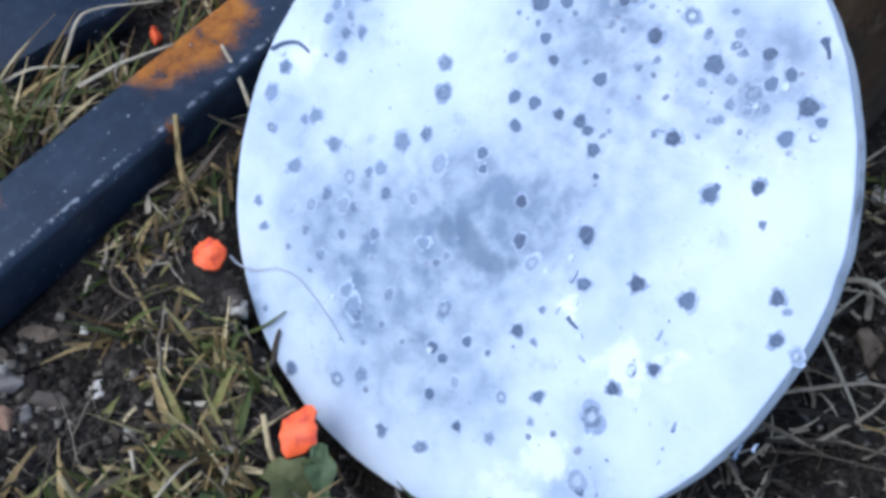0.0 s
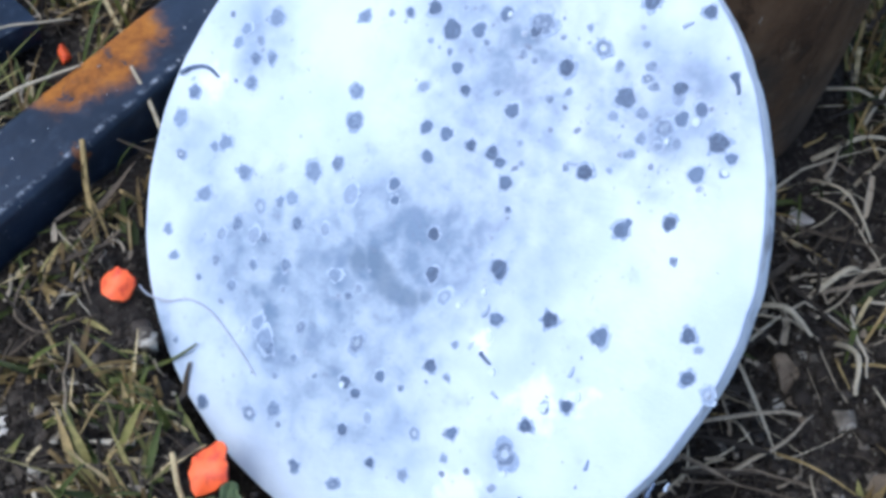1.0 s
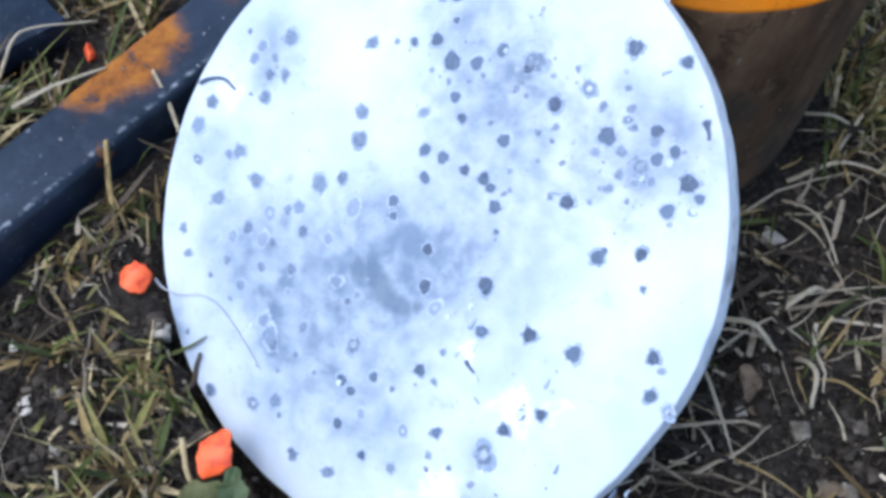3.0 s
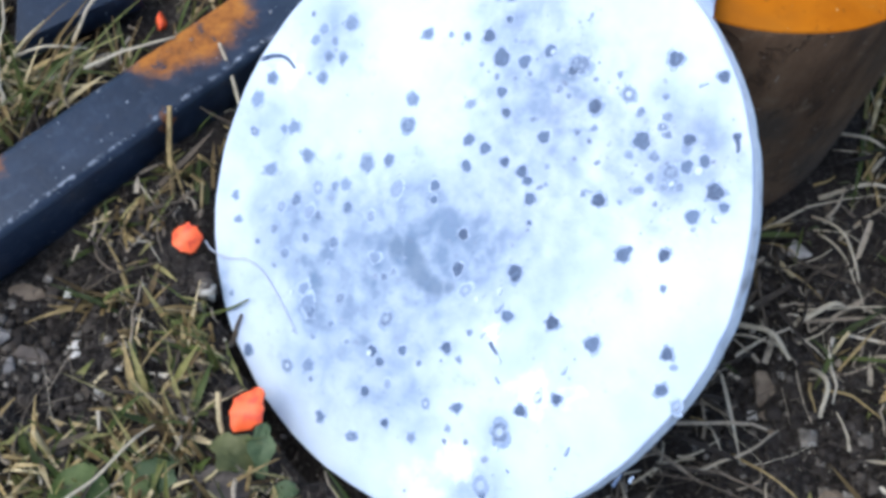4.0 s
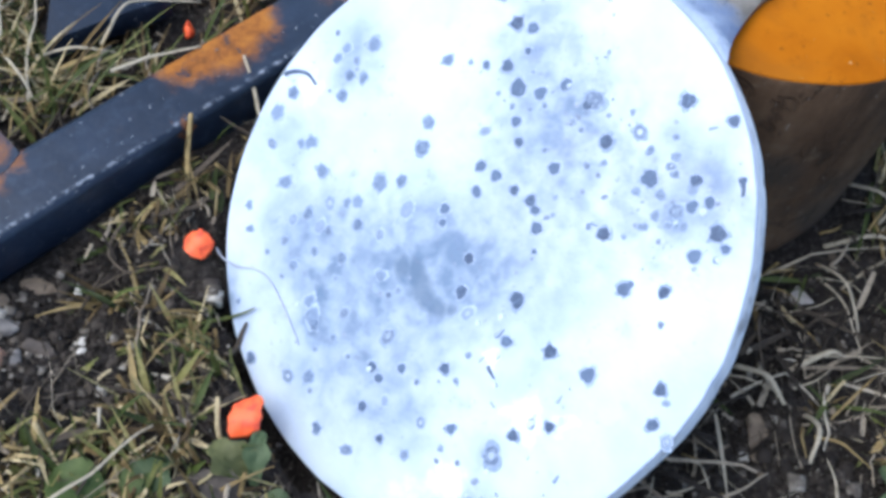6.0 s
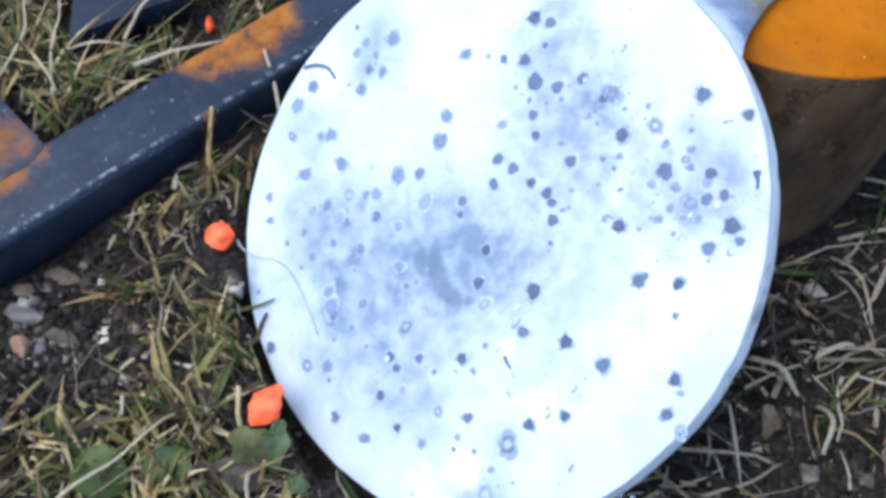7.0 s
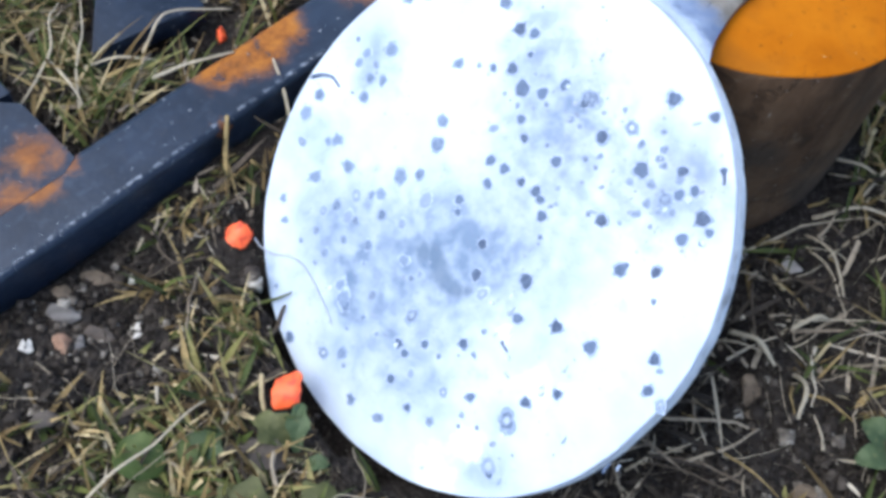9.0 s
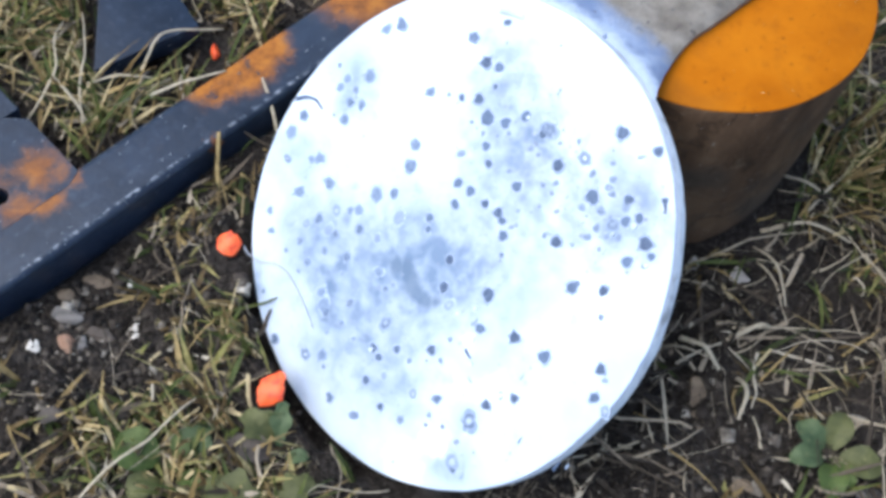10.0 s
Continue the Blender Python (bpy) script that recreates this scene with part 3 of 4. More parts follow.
def build_marks():
    dark = [mark_mesh(k, MARK) for k in range(7)]
    veiled = [mark_mesh(k, PAINTED_OVER) for k in range(10, 15)]
    rings = [mark_mesh(k, FAINT, k % 2 == 0) for k in range(20, 25)]
    small = [mark_mesh(k, FAINT) for k in range(30, 35)]
    rnd = random.Random(5)
    for kinds, rows in ((dark, MARKS_UPPER), (dark, MARKS_MIDDLE), (dark, MARKS_SIDE), (dark, MARKS_LOWER), (rings, MARKS_FAINT), (small, MARKS_SMALL)):
        for x, y, r in rows:
            ob = new("impact_mark", rnd.choice(veiled if kinds is dark and x < -18 else kinds))
            ob.parent = disc
            s = r / 1000 * 1.02
            m = pose(x / 1000, y / 1000, 0.00012, 0, 0, rnd.uniform(0, 360))
            ob.matrix_basis = m @ Matrix.Diagonal((s * rnd.uniform(0.9, 1.05), s * rnd.uniform(0.92, 1.12), 0.0022, 1))


build_marks()


def build_specks():
    """A spatter of tiny lead specks, thickest round the clusters of hits."""
    rnd = random.Random(91)
    verts, faces = [], []
    for cx, cy, spread, count in ((74, 33, 13, 95), (66, 30, 8, 40), (12, 48, 20, 60), (-52, -20, 24, 60), (-68, 43, 10, 34), (0, -60, 22, 36), (42, -72, 12, 24), (0, 0, 55, 90), (28, 60, 10, 26)):
        for _ in range(count):
            x, y = rnd.gauss(cx, spread), rnd.gauss(cy, spread)
            if math.hypot(x, y) > 98:
                continue
            if rnd.random() < 0.45:
                continue
            size, n0, n = (0.22 + 0.9 * rnd.random() ** 3) / 1000, len(verts), 6
            turn, long = rnd.uniform(0, 6.28), rnd.uniform(0.6, 1.6)
            for k in range(n):
                a = 2 * math.pi * k / n
                px, py = math.cos(a) * size * long * rnd.uniform(0.7, 1.2), math.sin(a) * size * rnd.uniform(0.7, 1.2)
                verts.append((x / 1000 + px * math.cos(turn) - py * math.sin(turn), y / 1000 + px * math.sin(turn) + py * math.cos(turn), 0.0001))
            verts.append((x / 1000, y / 1000, 0.00022))
            faces += [(n0 + k, n0 + (k + 1) % n, n0 + n) for k in range(n)]
    ob = new("lead_specks", mesh_from("lead_specks", verts, faces, SPECK))
    ob.parent = disc
    tagged(ob, "fine grey lead spatter", kind="stuff")


build_specks()

FLAKES = [(27, -21, 2.2), (31, -33, 2.8), (34, -42, 2.4), (51, -48, 3.4), (60, -43, 2.6), (54, -58, 2.0), (78, 33, 2.4), (71, 27, 2.0), (88, 21, 2.2), (19, 57, 1.8), (20, -26, 2.0), (-13, -56, 2.2), (43, -68, 2.4), (-92, 28, 2.6), (-52, -47, 1.8), (29, -50, 1.6), (63, -70, 2.0), (70, -72, 1.6)]


SLIVERS = [(31, -14, 4.5, 62), (29, -26, 4.0, 68), (26, -36, 2.6, 60), (31, -39, 4.6, -35), (36, -48, 2.4, -40), (57, -37, 3.2, 75), (66, -60, 3.0, 80), (84, -62, 4.6, 72), (88, -60, 2.4, 70), (48, -84, 3.0, 80), (86.8, 43.8, 5.6, -64), (71, 58, 3.0, 30), (46, 18, 3.0, 0)]


def build_slivers():
    """Short curled threads of lead and torn paint that lie flat on the face."""
    rnd = random.Random(58)
    for x, y, size, turn in SLIVERS:
        bend = rnd.uniform(-0.25, 0.25)
        line = [Vector(((u - 0.5) * size, bend * size * (u - 0.5) ** 2 * 2 + rnd.uniform(-0.12, 0.12), 0.15)) / 1000 for u in np.linspace(0, 1, 7)]
        v, f = tube(line, 0.0003 + 0.00009 * size, 6, 0.35, 0.5)
        ob = new("lead_sliver", mesh_from("lead_sliver", v, f, MARK if size > 4 else SPLASH))
        ob.parent = disc
        ob.matrix_basis = pose(x / 1000, y / 1000, 0.0001, 0, 0, turn)


build_slivers()


def build_flakes():
    """Thin lifted chips of paint and lead."""
    rnd = random.Random(77)
    for x, y, size in FLAKES:
        bm = bmesh.new()
        n = 7
        top = [bm.verts.new((math.cos(2 * math.pi * k / n) * rnd.uniform(0.3, 0.65) * size / 1000, math.sin(2 * math.pi * k / n) * rnd.uniform(0.25, 0.5) * size / 1000, 0.00035 + rnd.uniform(-0.0001, 0.0003))) for k in range(n)]
        low = [bm.verts.new((v.co.x, v.co.y, 0.0)) for v in top]
        bm.faces.new(top)
        for k in range(n):
            bm.faces.new((top[k], low[k], low[(k + 1) % n], top[(k + 1) % n]))
        ob = part("paint_flake", bm, FLAKE, disc)
        ob.matrix_basis = pose(x / 1000, y / 1000, 0.0001, 0, 0, rnd.uniform(0, 360))


build_flakes()


# ---- the black steel stand ----
def bevelled_box(bm, size, centre, bevel, segments=3):
    made = bmesh.ops.create_cube(bm, size=1.0)["verts"]
    for v in made:
        v.co = Vector((v.co.x * size[0], v.co.y * size[1], v.co.z * size[2])) + Vector(centre)
    edges = list({e for v in made for e in v.link_edges})
    bmesh.ops.bevel(bm, geom=edges, offset=bevel, segments=segments, profile=0.6, affect="EDGES")


bar_frame = Matrix(((BAR_DIR.x, -BAR_OUT.x, 0, 0), (BAR_DIR.y, -BAR_OUT.y, 0, 0), (0, 0, 1, 0), (0, 0, 0, 1)))
stand = thing("target_stand", bar_frame, "worn black-painted steel stand with orange rust patches on the ground", "metal stand")


def build_stand():
    bm = bmesh.new()
    bevelled_box(bm, (0.62, 0.0305, 0.026), (0, 0, 0.0), 0.0042, 4)
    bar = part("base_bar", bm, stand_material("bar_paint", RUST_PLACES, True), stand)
    bar.location = (0.0, 0.1358, 0.006)
    bm = bmesh.new()
    # cross plate with a bolt hole through it
    seg, r = 24, 0.0046
    outer, hole = [], []
    for k in range(seg):
        a = 2 * math.pi * (k + 0.5) / seg
        c, s = math.cos(a), math.sin(a)
        f = 1 / max(abs(c), abs(s))
        outer.append((c * f * 0.034, s * f * (0.034 if s > 0 else 0.0155)))
        hole.append((c * r, s * r))
    layers = []
    for z in (0.0, -0.012):
        layers.append([[bm.verts.new((x, y, z)) for x, y in outer], [bm.verts.new((x, y, z)) for x, y in hole]])
    for k in range(seg):
        t = (k + 1) % seg
        (o0, h0), (o1, h1) = layers
        bm.faces.new((o0[k], o0[t], h0[t], h0[k]))
        bm.faces.new((o1[k], h1[k], h1[t], o1[t]))
        bm.faces.new((h0[k], h0[t], h1[t], h1[k]))
        bm.faces.new((o0[k], o1[k], o1[t], o0[t]))
    bevelled_box(bm, (0.068, 0.22, 0.012), (0, 0.144, -0.00605), 0.0003, 1)
    bmesh.ops.recalc_face_normals(bm, faces=bm.faces)
    cross = part("cross_plate", bm, stand_material("cross_paint", [(0.022, 0.0, 0.017, 0.75), (0.004, -0.011, 0.015, 0.75), (0.006, 0.006, 0.012, 0.5), (0.031, -0.008, 0.009, 0.6)]), stand)
    cross.location = (-0.114, 0.1605, 0.0192)


build_stand()


def build_rear_plate():
    bm = bmesh.new()
    across, along = Vector((0.76, 0.65, 0)), Vector((-0.65, 0.76, 0))
    shape = [(c.x, c.y) for c in (across * u + along * v for u, v in ((0.0, 0), (0.025, 0.0006), (0.056, 0), (0.056, 0.1), (0.068, 0.125)))] + [(-0.03, 0.135)]
    top = [bm.verts.new((x, y, 0.0)) for x, y in shape]
    low = [bm.verts.new((x, y, -0.012)) for x, y in shape]
    bm.faces.new(top)
    bm.faces.new(low[::-1])
    for k in range(len(shape)):
        t = (k + 1) % len(shape)
        bm.faces.new((top[k], low[k], low[t], top[t]))
    bmesh.ops.recalc_face_normals(bm, faces=bm.faces)
    bmesh.ops.bevel(bm, geom=list(bm.edges), offset=0.0012, segments=2, profile=0.6, affect="EDGES")
    ob = thing("foot_plate", pose(-0.1755, 0.0865, 0.0165), "flat black-painted steel foot plate lying in dry grass", "metal plate")
    part("plate", bm, stand_material("foot_paint", [], False, 0.24), ob)


build_rear_plate()


# ---- the brown cylinder with the orange top ----
def build_cylinder():
    ob = thing("steel_cylinder", pose(CYL.x, CYL.y, 0), "thick brown round block with bright orange top standing on soil", "round block")
    bm = bmesh.new()
    ring_profile(bm, [(CYL_R - 0.0062, -0.014), (CYL_R - 0.0058, -0.004), (CYL_R - 0.0042, 0.02), (CYL_R - 0.0022, 0.055), (CYL_R - 0.0006, 0.09), (CYL_R, CYL_H - 0.003), (CYL_R - 0.0003, CYL_H - 0.001)], 128, 0.0006)
    part("side", bm, cylinder_side_material(), ob, "dark brown streaked side")
    bm = bmesh.new()
    ring_profile(bm, [(CYL_R - 0.0004, CYL_H - 0.001), (CYL_R - 0.0006, CYL_H - 0.0004), (CYL_R - 0.0014, CYL_H), (CYL_R * 0.5, CYL_H + 0.0002)], 128, 0.0005)
    part("top_face", bm, cylinder_top_material(), ob, "bright orange flat top")


build_cylinder()


# ---- stones ----
STONES = [  # x, y, width, depth, colour
    (-0.1511, -0.0110, 0.0133, 0.0072, "tan"), (-0.1619, -0.0220, 0.0084, 0.0072, "tan"), (-0.1580, -0.0312, 0.0145, 0.0101, "grey"),
    (-0.1415, -0.0368, 0.0133, 0.0086, "dark"), (-0.1547, -0.0471, 0.0097, 0.0101, "red"), (-0.1480, -0.0446, 0.0048, 0.0086, "grey"),
    (-0.1667, -0.0504, 0.0060, 0.0063, "white"), (-0.1283, -0.0304, 0.0048, 0.0057, "white"), (-0.1362, -0.0097, 0.0036, 0.0043, "white"),
    (-0.1299, -0.0880, 0.0053, 0.0034, "white"), (0.1391, 0.0361, 0.0101, 0.0103, "pale"), (0.1177, 0.0400, 0.0060, 0.0072, "pale"),
    (0.1214, -0.0229, 0.0097, 0.0144, "tan"), (0.1224, -0.0340, 0.0060, 0.0063, "tan"), (0.1416, -0.0664, 0.0109, 0.0086, "tan"),
    (0.1898, -0.0281, 0.0109, 0.0057, "grey"), (0.1945, -0.0608, 0.0121, 0.0086, "grey"), (0.1243, -0.0398, 0.0039, 0.0040, "tan"),
    (0.1263, -0.0783, 0.0090, 0.0075, "slate"), (0.1357, -0.0729, 0.0055, 0.0068, "tan"), (0.1434, -0.0751, 0.0095, 0.0070, "slate"),
    (0.1345, -0.0800, 0.0060, 0.0055, "slate"), (0.1500, -0.0790, 0.0060, 0.0050, "slate"), (-0.1276, -0.0352, 0.0036, 0.0046, "white"),
]
STONE_LOOKS = {
    "tan": (stone_material("tan_stone", (0.1, 0.076, 0.053), (0.25, 0.195, 0.135)), "tan flat stone half sunk in dark soil"),
    "grey": (stone_material("grey_stone", (0.085, 0.08, 0.076), (0.22, 0.21, 0.2)), "rough grey stone lying on dark soil"),
    "dark": (stone_material("dark_stone", (0.05, 0.042, 0.036), (0.12, 0.1, 0.085)), "dark brown slab of stone on soil"),
    "red": (stone_material("reddish_stone", (0.17, 0.095, 0.06), (0.32, 0.2, 0.14)), "reddish brown stone lying on soil"),
    "white": (stone_material("white_pebble", (0.42, 0.41, 0.38), (0.68, 0.67, 0.63)), "small white pebble on dark soil"),
    "slate": (stone_material("slate_stone", (0.06, 0.065, 0.072), (0.17, 0.18, 0.195)), "blue-grey broken stone on damp soil"),
    "pale": (stone_material("pale_stone", (0.34, 0.32, 0.3), (0.55, 0.53, 0.5)), "pale flat stone among dry straw"),
}


def build_stone(x, y, w, d, look_name, k):
    """A broken stone: the hull of some scattered corners, its edges worn."""
    bm = bmesh.new()
    rnd = random.Random(300 + k)
    for _ in range(13):
        a, z = rnd.uniform(0, 2 * math.pi), rnd.uniform(-1, 1)
        c = math.sqrt(1 - z * z) ** 0.6
        bm.verts.new((math.cos(a) * c * w * 0.56, math.sin(a) * c * d * 0.56, z * min(w, d) * 0.27))
    bmesh.ops.convex_hull(bm, input=list(bm.verts))
    loose = [v for v in bm.verts if not v.link_faces]
    bmesh.ops.delete(bm, geom=loose, context="VERTS")
    bmesh.ops.bevel(bm, geom=list(bm.edges), offset=min(w, d) * 0.022, segments=1, profile=0.5, affect="EDGES")
    mat, label = STONE_LOOKS[look_name]
    ob = part("stone", bm, mat, None, label)
    ob.matrix_world = pose(x, y, ground(x, y) + min(w, d) * 0.16, random.uniform(-8, 8), random.uniform(-8, 8), random.uniform(-12, 12))
    tagged(ob, label, "stone", "loose stones on the soil")


for k, row in enumerate(STONES):
    build_stone(*row, k)


# ---- orange fragments ----
CHIPS = [(-0.0950, 0.0110, 0.0115, 0.0115, 0.02, 18), (-0.0622, -0.0552, 0.0132, 0.0172, 0.014, -15), (-0.0312, -0.0762, 0.0075, 0.0040, -0.002, -34), (-0.0218, -0.0818, 0.0090, 0.0042, -0.001, -26), (-0.1259, 0.1190, 0.0046, 0.0086, 0.006, 8)]


def build_chip(x, y, w, d, rise, turn, k):
    """A curved shard with broken edges, its hollow side down."""
    bm = bmesh.new()
    n, rnd = 20, random.Random(70 + k)
    corners = 7 if k == 0 else 4
    step = 2 * math.pi / corners
    edge = [1.05 * (math.cos(step / 2) / math.cos((2 * math.pi * s / n + 0.35) % step - step / 2)) ** 0.45 * rnd.uniform(0.85, 1.06) for s in range(n)]
    rings = []
    for side in (0.0, -0.0016):
        centre = bm.verts.new((0.0007, 0, 0.0014 + side))
        levels = []
        for r in (0.35, 0.7, 1.0):
            levels.append([bm.verts.new((math.cos(2 * math.pi * s / n) * r * edge[s] * w / 2, math.sin(2 * math.pi * s / n) * r * edge[s] * d / 2, 0.0019 * (1 - r * r) + side + 0.0010 * math.sin(4 * math.pi * s / n + k) * r)) for s in range(n)])
        rings.append((centre, levels))
    for centre, levels in rings:
        for s in range(n):
            t = (s + 1) % n
            bm.faces.new((centre, levels[0][s], levels[0][t]))
            for a, b in zip(levels, levels[1:]):
                bm.faces.new((a[s], b[s], b[t], a[t]))
    for s in range(n):
        t = (s + 1) % n
        bm.faces.new((rings[0][1][2][s], rings[1][1][2][s], rings[1][1][2][t], rings[0][1][2][t]))
    bmesh.ops.recalc_face_normals(bm, faces=bm.faces)
    ob = part("target_fragment", bm, CHIP, None)
    ob.data.set_sharp_from_angle(angle=radians(48))
    ob.matrix_world = pose(x, y, ground(x, y) + 0.0015 + rise * 0.25, 16, -8, turn)
    tagged(ob, "bright orange broken clay target fragment on the grass", "fragment", "orange fragments")


for k, row in enumerate(CHIPS):
    build_chip(*row, k)


# ---- broad-leaved weeds ----
def leaf_mesh(bm, base, heading, length, width, rise, lobes=0, k=0):
    """One leaf: a stalk and a blade with a sunken midrib, cupped and drooping at the tip."""
    rnd = random.Random(200 + k)
    fwd, side = Vector((math.cos(heading), math.sin(heading), 0)), Vector((-math.sin(heading), math.cos(heading), 0))
    rows = []
    steps = 10
    for s in range(steps + 1):
        u = s / steps
        half = width * 0.5 * math.sin(math.pi * min(1.0, u * 0.93 + 0.05)) ** 0.62
        if lobes:
            half *= 1 + 0.26 * math.cos(u * lobes * 2 * math.pi + 0.6)
        z = rise * math.sin(u * 2.0) - length * 0.16 * u * u
        row = []
        for j in range(7):
            v = (j - 3) / 3
            p = Vector(base) + fwd * (u * length) + side * (v * half)
            p.z += z + abs(v) * half * 0.28 - 0.0006 * math.cos(j * 2.0 + s * 1.3 + k) * rnd.uniform(0.3, 1.0)
            row.append(bm.verts.new(p))
        rows.append(row)
    for a, b in zip(rows, rows[1:]):
        for j in range(6):
            bm.faces.new((a[j], a[j + 1], b[j + 1], b[j]))


LEAF_GREEN = leaf_material("weed_leaf", (0.03, 0.056, 0.012), (0.082, 0.118, 0.03))
LEAF_DULL = leaf_material("olive_leaf", (0.046, 0.056, 0.018), (0.105, 0.112, 0.042))
LEAF_GREY = leaf_material("blue_green_leaf", (0.034, 0.062, 0.026), (0.088, 0.125, 0.058))
LEAF_DEAD = leaf_material("dead_leaf", (0.038, 0.032, 0.028), (0.095, 0.08, 0.068))


def weed(x, y, leaves, label, lift=0.004):
    ob = thing("weed", pose(x, y, ground(x, y)), label, "weed", "broad-leaved weeds")
    for k, (dx, dy, heading, length, width, rise, mat, lobes) in enumerate(leaves):
        bm = bmesh.new()
        leaf_mesh(bm, (dx, dy, lift), radians(heading), length, width, rise, lobes, k + int(x * 1000))
        part("leaf", bm, mat, ob)
        if math.hypot(dx, dy) > 0.004:
            bm = bmesh.new()
            v, f = tube(smooth_path([(0, 0, 0), (dx * 0.5, dy * 0.5, lift * 0.8), (dx, dy, lift)]), 0.0005)
            made = [bm.verts.new(p) for p in v]
            for face in f:
                bm.faces.new([made[i] for i in face])
            part("leaf_stalk", bm, mat, ob)


weed(0.176, -0.049, [
    (-0.003, 0.002, 140, 0.015, 0.0125, 0.006, LEAF_GREY, 0), (-0.003, -0.001, 195, 0.0155, 0.011, 0.005, LEAF_GREY, 0),
    (0.001, 0.003, 75, 0.017, 0.012, 0.006, LEAF_DULL, 0), (0.0, -0.004, 268, 0.016, 0.013, 0.005, LEAF_GREEN, 0),
    (0.004, -0.001, -12, 0.018, 0.015, 0.005, LEAF_DULL, 0), (0.003, -0.003, -60, 0.012, 0.008, 0.004, LEAF_GREEN, 0)],
    "low green rosette weed with rounded leaves on bare soil")
weed(-0.098, -0.094, [
    (-0.004, 0.001, 165, 0.02, 0.019, 0.006, LEAF_GREEN, 0), (0.002, 0.003, 60, 0.016, 0.011, 0.006, LEAF_GREEN, 0),
    (0.008, 0.004, 70, 0.017, 0.012, 0.007, LEAF_GREY, 2), (0.006, -0.003, -30, 0.012, 0.009, 0.005, LEAF_GREEN, 0),
    (-0.003, -0.005, 230, 0.014, 0.012, 0.004, LEAF_DULL, 0)],
    "small green weed with rounded leaves among dry grass")
weed(-0.056, -0.080, [
    (-0.001, 0.002, 145, 0.017, 0.013, 0.008, LEAF_DULL, 2), (0.002, 0.001, 95, 0.018, 0.008, 0.009, LEAF_GREY, 2),
    (0.006, -0.004, 10, 0.0095, 0.0065, 0.004, LEAF_GREY, 0)],
    "lobed olive green weed beside the target's rim")
weed(-0.052, -0.105, [
    (-0.004, 0.0, 172, 0.026, 0.017, 0.004, LEAF_DULL, 2), (0.003, 0.002, 40, 0.016, 0.013, 0.004, LEAF_DULL, 2)],
    "dull olive broad leaves lying flat on the soil")


def dead_leaf(x, y, heading, length, width):
    bm = bmesh.new()
    leaf_mesh(bm, (-length / 2, 0, 0.003), 0.0, length, width, 0.004, 0, 9)
    ob = part("dead_leaf", bm, LEAF_DEAD, None)
    ob.matrix_world = pose(x, y, ground(x, y) + 0.002, 0, 0, heading)
    tagged(ob, "curled dark brown dead leaf on the ground", "dead leaf", "dead leaves")


dead_leaf(-0.0655, -0.0825, -8, 0.022, 0.013)
dead_leaf(-0.148, -0.083, 20, 0.012, 0.007)

# ---- single stalks that stand out ----
STALKS_LEFT = [
    [(-0.115, -0.005), (-0.123, 0.006)], [(-0.112, -0.028), (-0.106, -0.037)], [(-0.091, -0.019), (-0.096, -0.035), (-0.101, -0.044)],
    [(-0.093, -0.061), (-0.091, -0.051), (-0.078, -0.043)], [(-0.084, -0.060), (-0.083, -0.073)], [(-0.071, -0.103), (-0.063, -0.097), (-0.045, -0.092)],
]
STALKS_RIGHT = [
    [(0.106, -0.002), (0.114, -0.008), (0.126, -0.012)], [(0.122, 0.004), (0.123, -0.008), (0.126, -0.015)],
    [(0.138, -0.021), (0.135, -0.028), (0.136, -0.037)], [(0.140, -0.024), (0.150, -0.029), (0.159, -0.038)],
    [(0.135, 0.008), (0.160, 0.009), (0.195, 0.012)], [(0.146, 0.044), (0.154, 0.028), (0.159, 0.006)],
    [(0.145, 0.045), (0.156, 0.041), (0.162, 0.037)], [(0.173, 0.043), (0.190, 0.054)], [(0.131, -0.007), (0.146, 0.001)],
    [(0.108, -0.052), (0.114, -0.060), (0.129, -0.072)], [(0.148, -0.049), (0.143, -0.037)], [(0.186, 0.002), (0.194, 0.009), (0.202, 0.016)],
]
STALKS_FAR = [
    [(0.155, 0.084), (0.159, 0.081), (0.178, 0.078)], [(0.146, 0.065), (0.153, 0.067)], [(0.114, 0.037), (0.142, 0.052), (0.174, 0.062)],
    [(0.130, 0.027), (0.150, 0.034)], [(0.099, -0.039), (0.100, -0.049), (0.102, -0.056)], [(0.094, -0.038), (0.103, -0.045)],
    [(0.078, -0.063), (0.081, -0.054)], [(0.067, -0.073), (0.073, -0.082)], [(0.165, -0.007), (0.185, -0.006)],
]


def stalk(path, radius, material, label, flat=0.6, taper=0.45, kink=0.0):
    line = smooth_path(path)
    for k, p in enumerate(line):
        q = p * 90 + Vector((radius * 9000, 0, 0))
        p += Vector((noise.noise(q), noise.noise(q + Vector((7, 3, 1))), 0.3 * noise.noise(q + Vector((1, 9, 4))))) * kink
    v, f = tube(line, radius, 6, flat, taper)
    ob = new("straw_stalk", mesh_from("straw_stalk", v, f, material))
    return tagged(ob, label, "straw", "single straw stalks")


def build_stalks():
    rnd = random.Random(12)
    for rows in (STALKS_LEFT, STALKS_RIGHT, STALKS_FAR):
        for k, pts in enumerate(rows):
            lift = rnd.uniform(0.005, 0.009)
            if rows is STALKS_LEFT and k == 0:
                lift = 0.009
            path = [(x, y, max(0.008, ground(x, y) + lift * 0.6)) for x, y in pts]
            path[0] = (path[0][0], path[0][1], ground(path[0][0], path[0][1]) + 0.001)
            stalk(path, rnd.uniform(0.0005, 0.0009), PALE if rnd.random() < 0.5 else YELLOW, "bleached dry straw stalk lying on the soil", 0.55, 0.25, 0.0014)


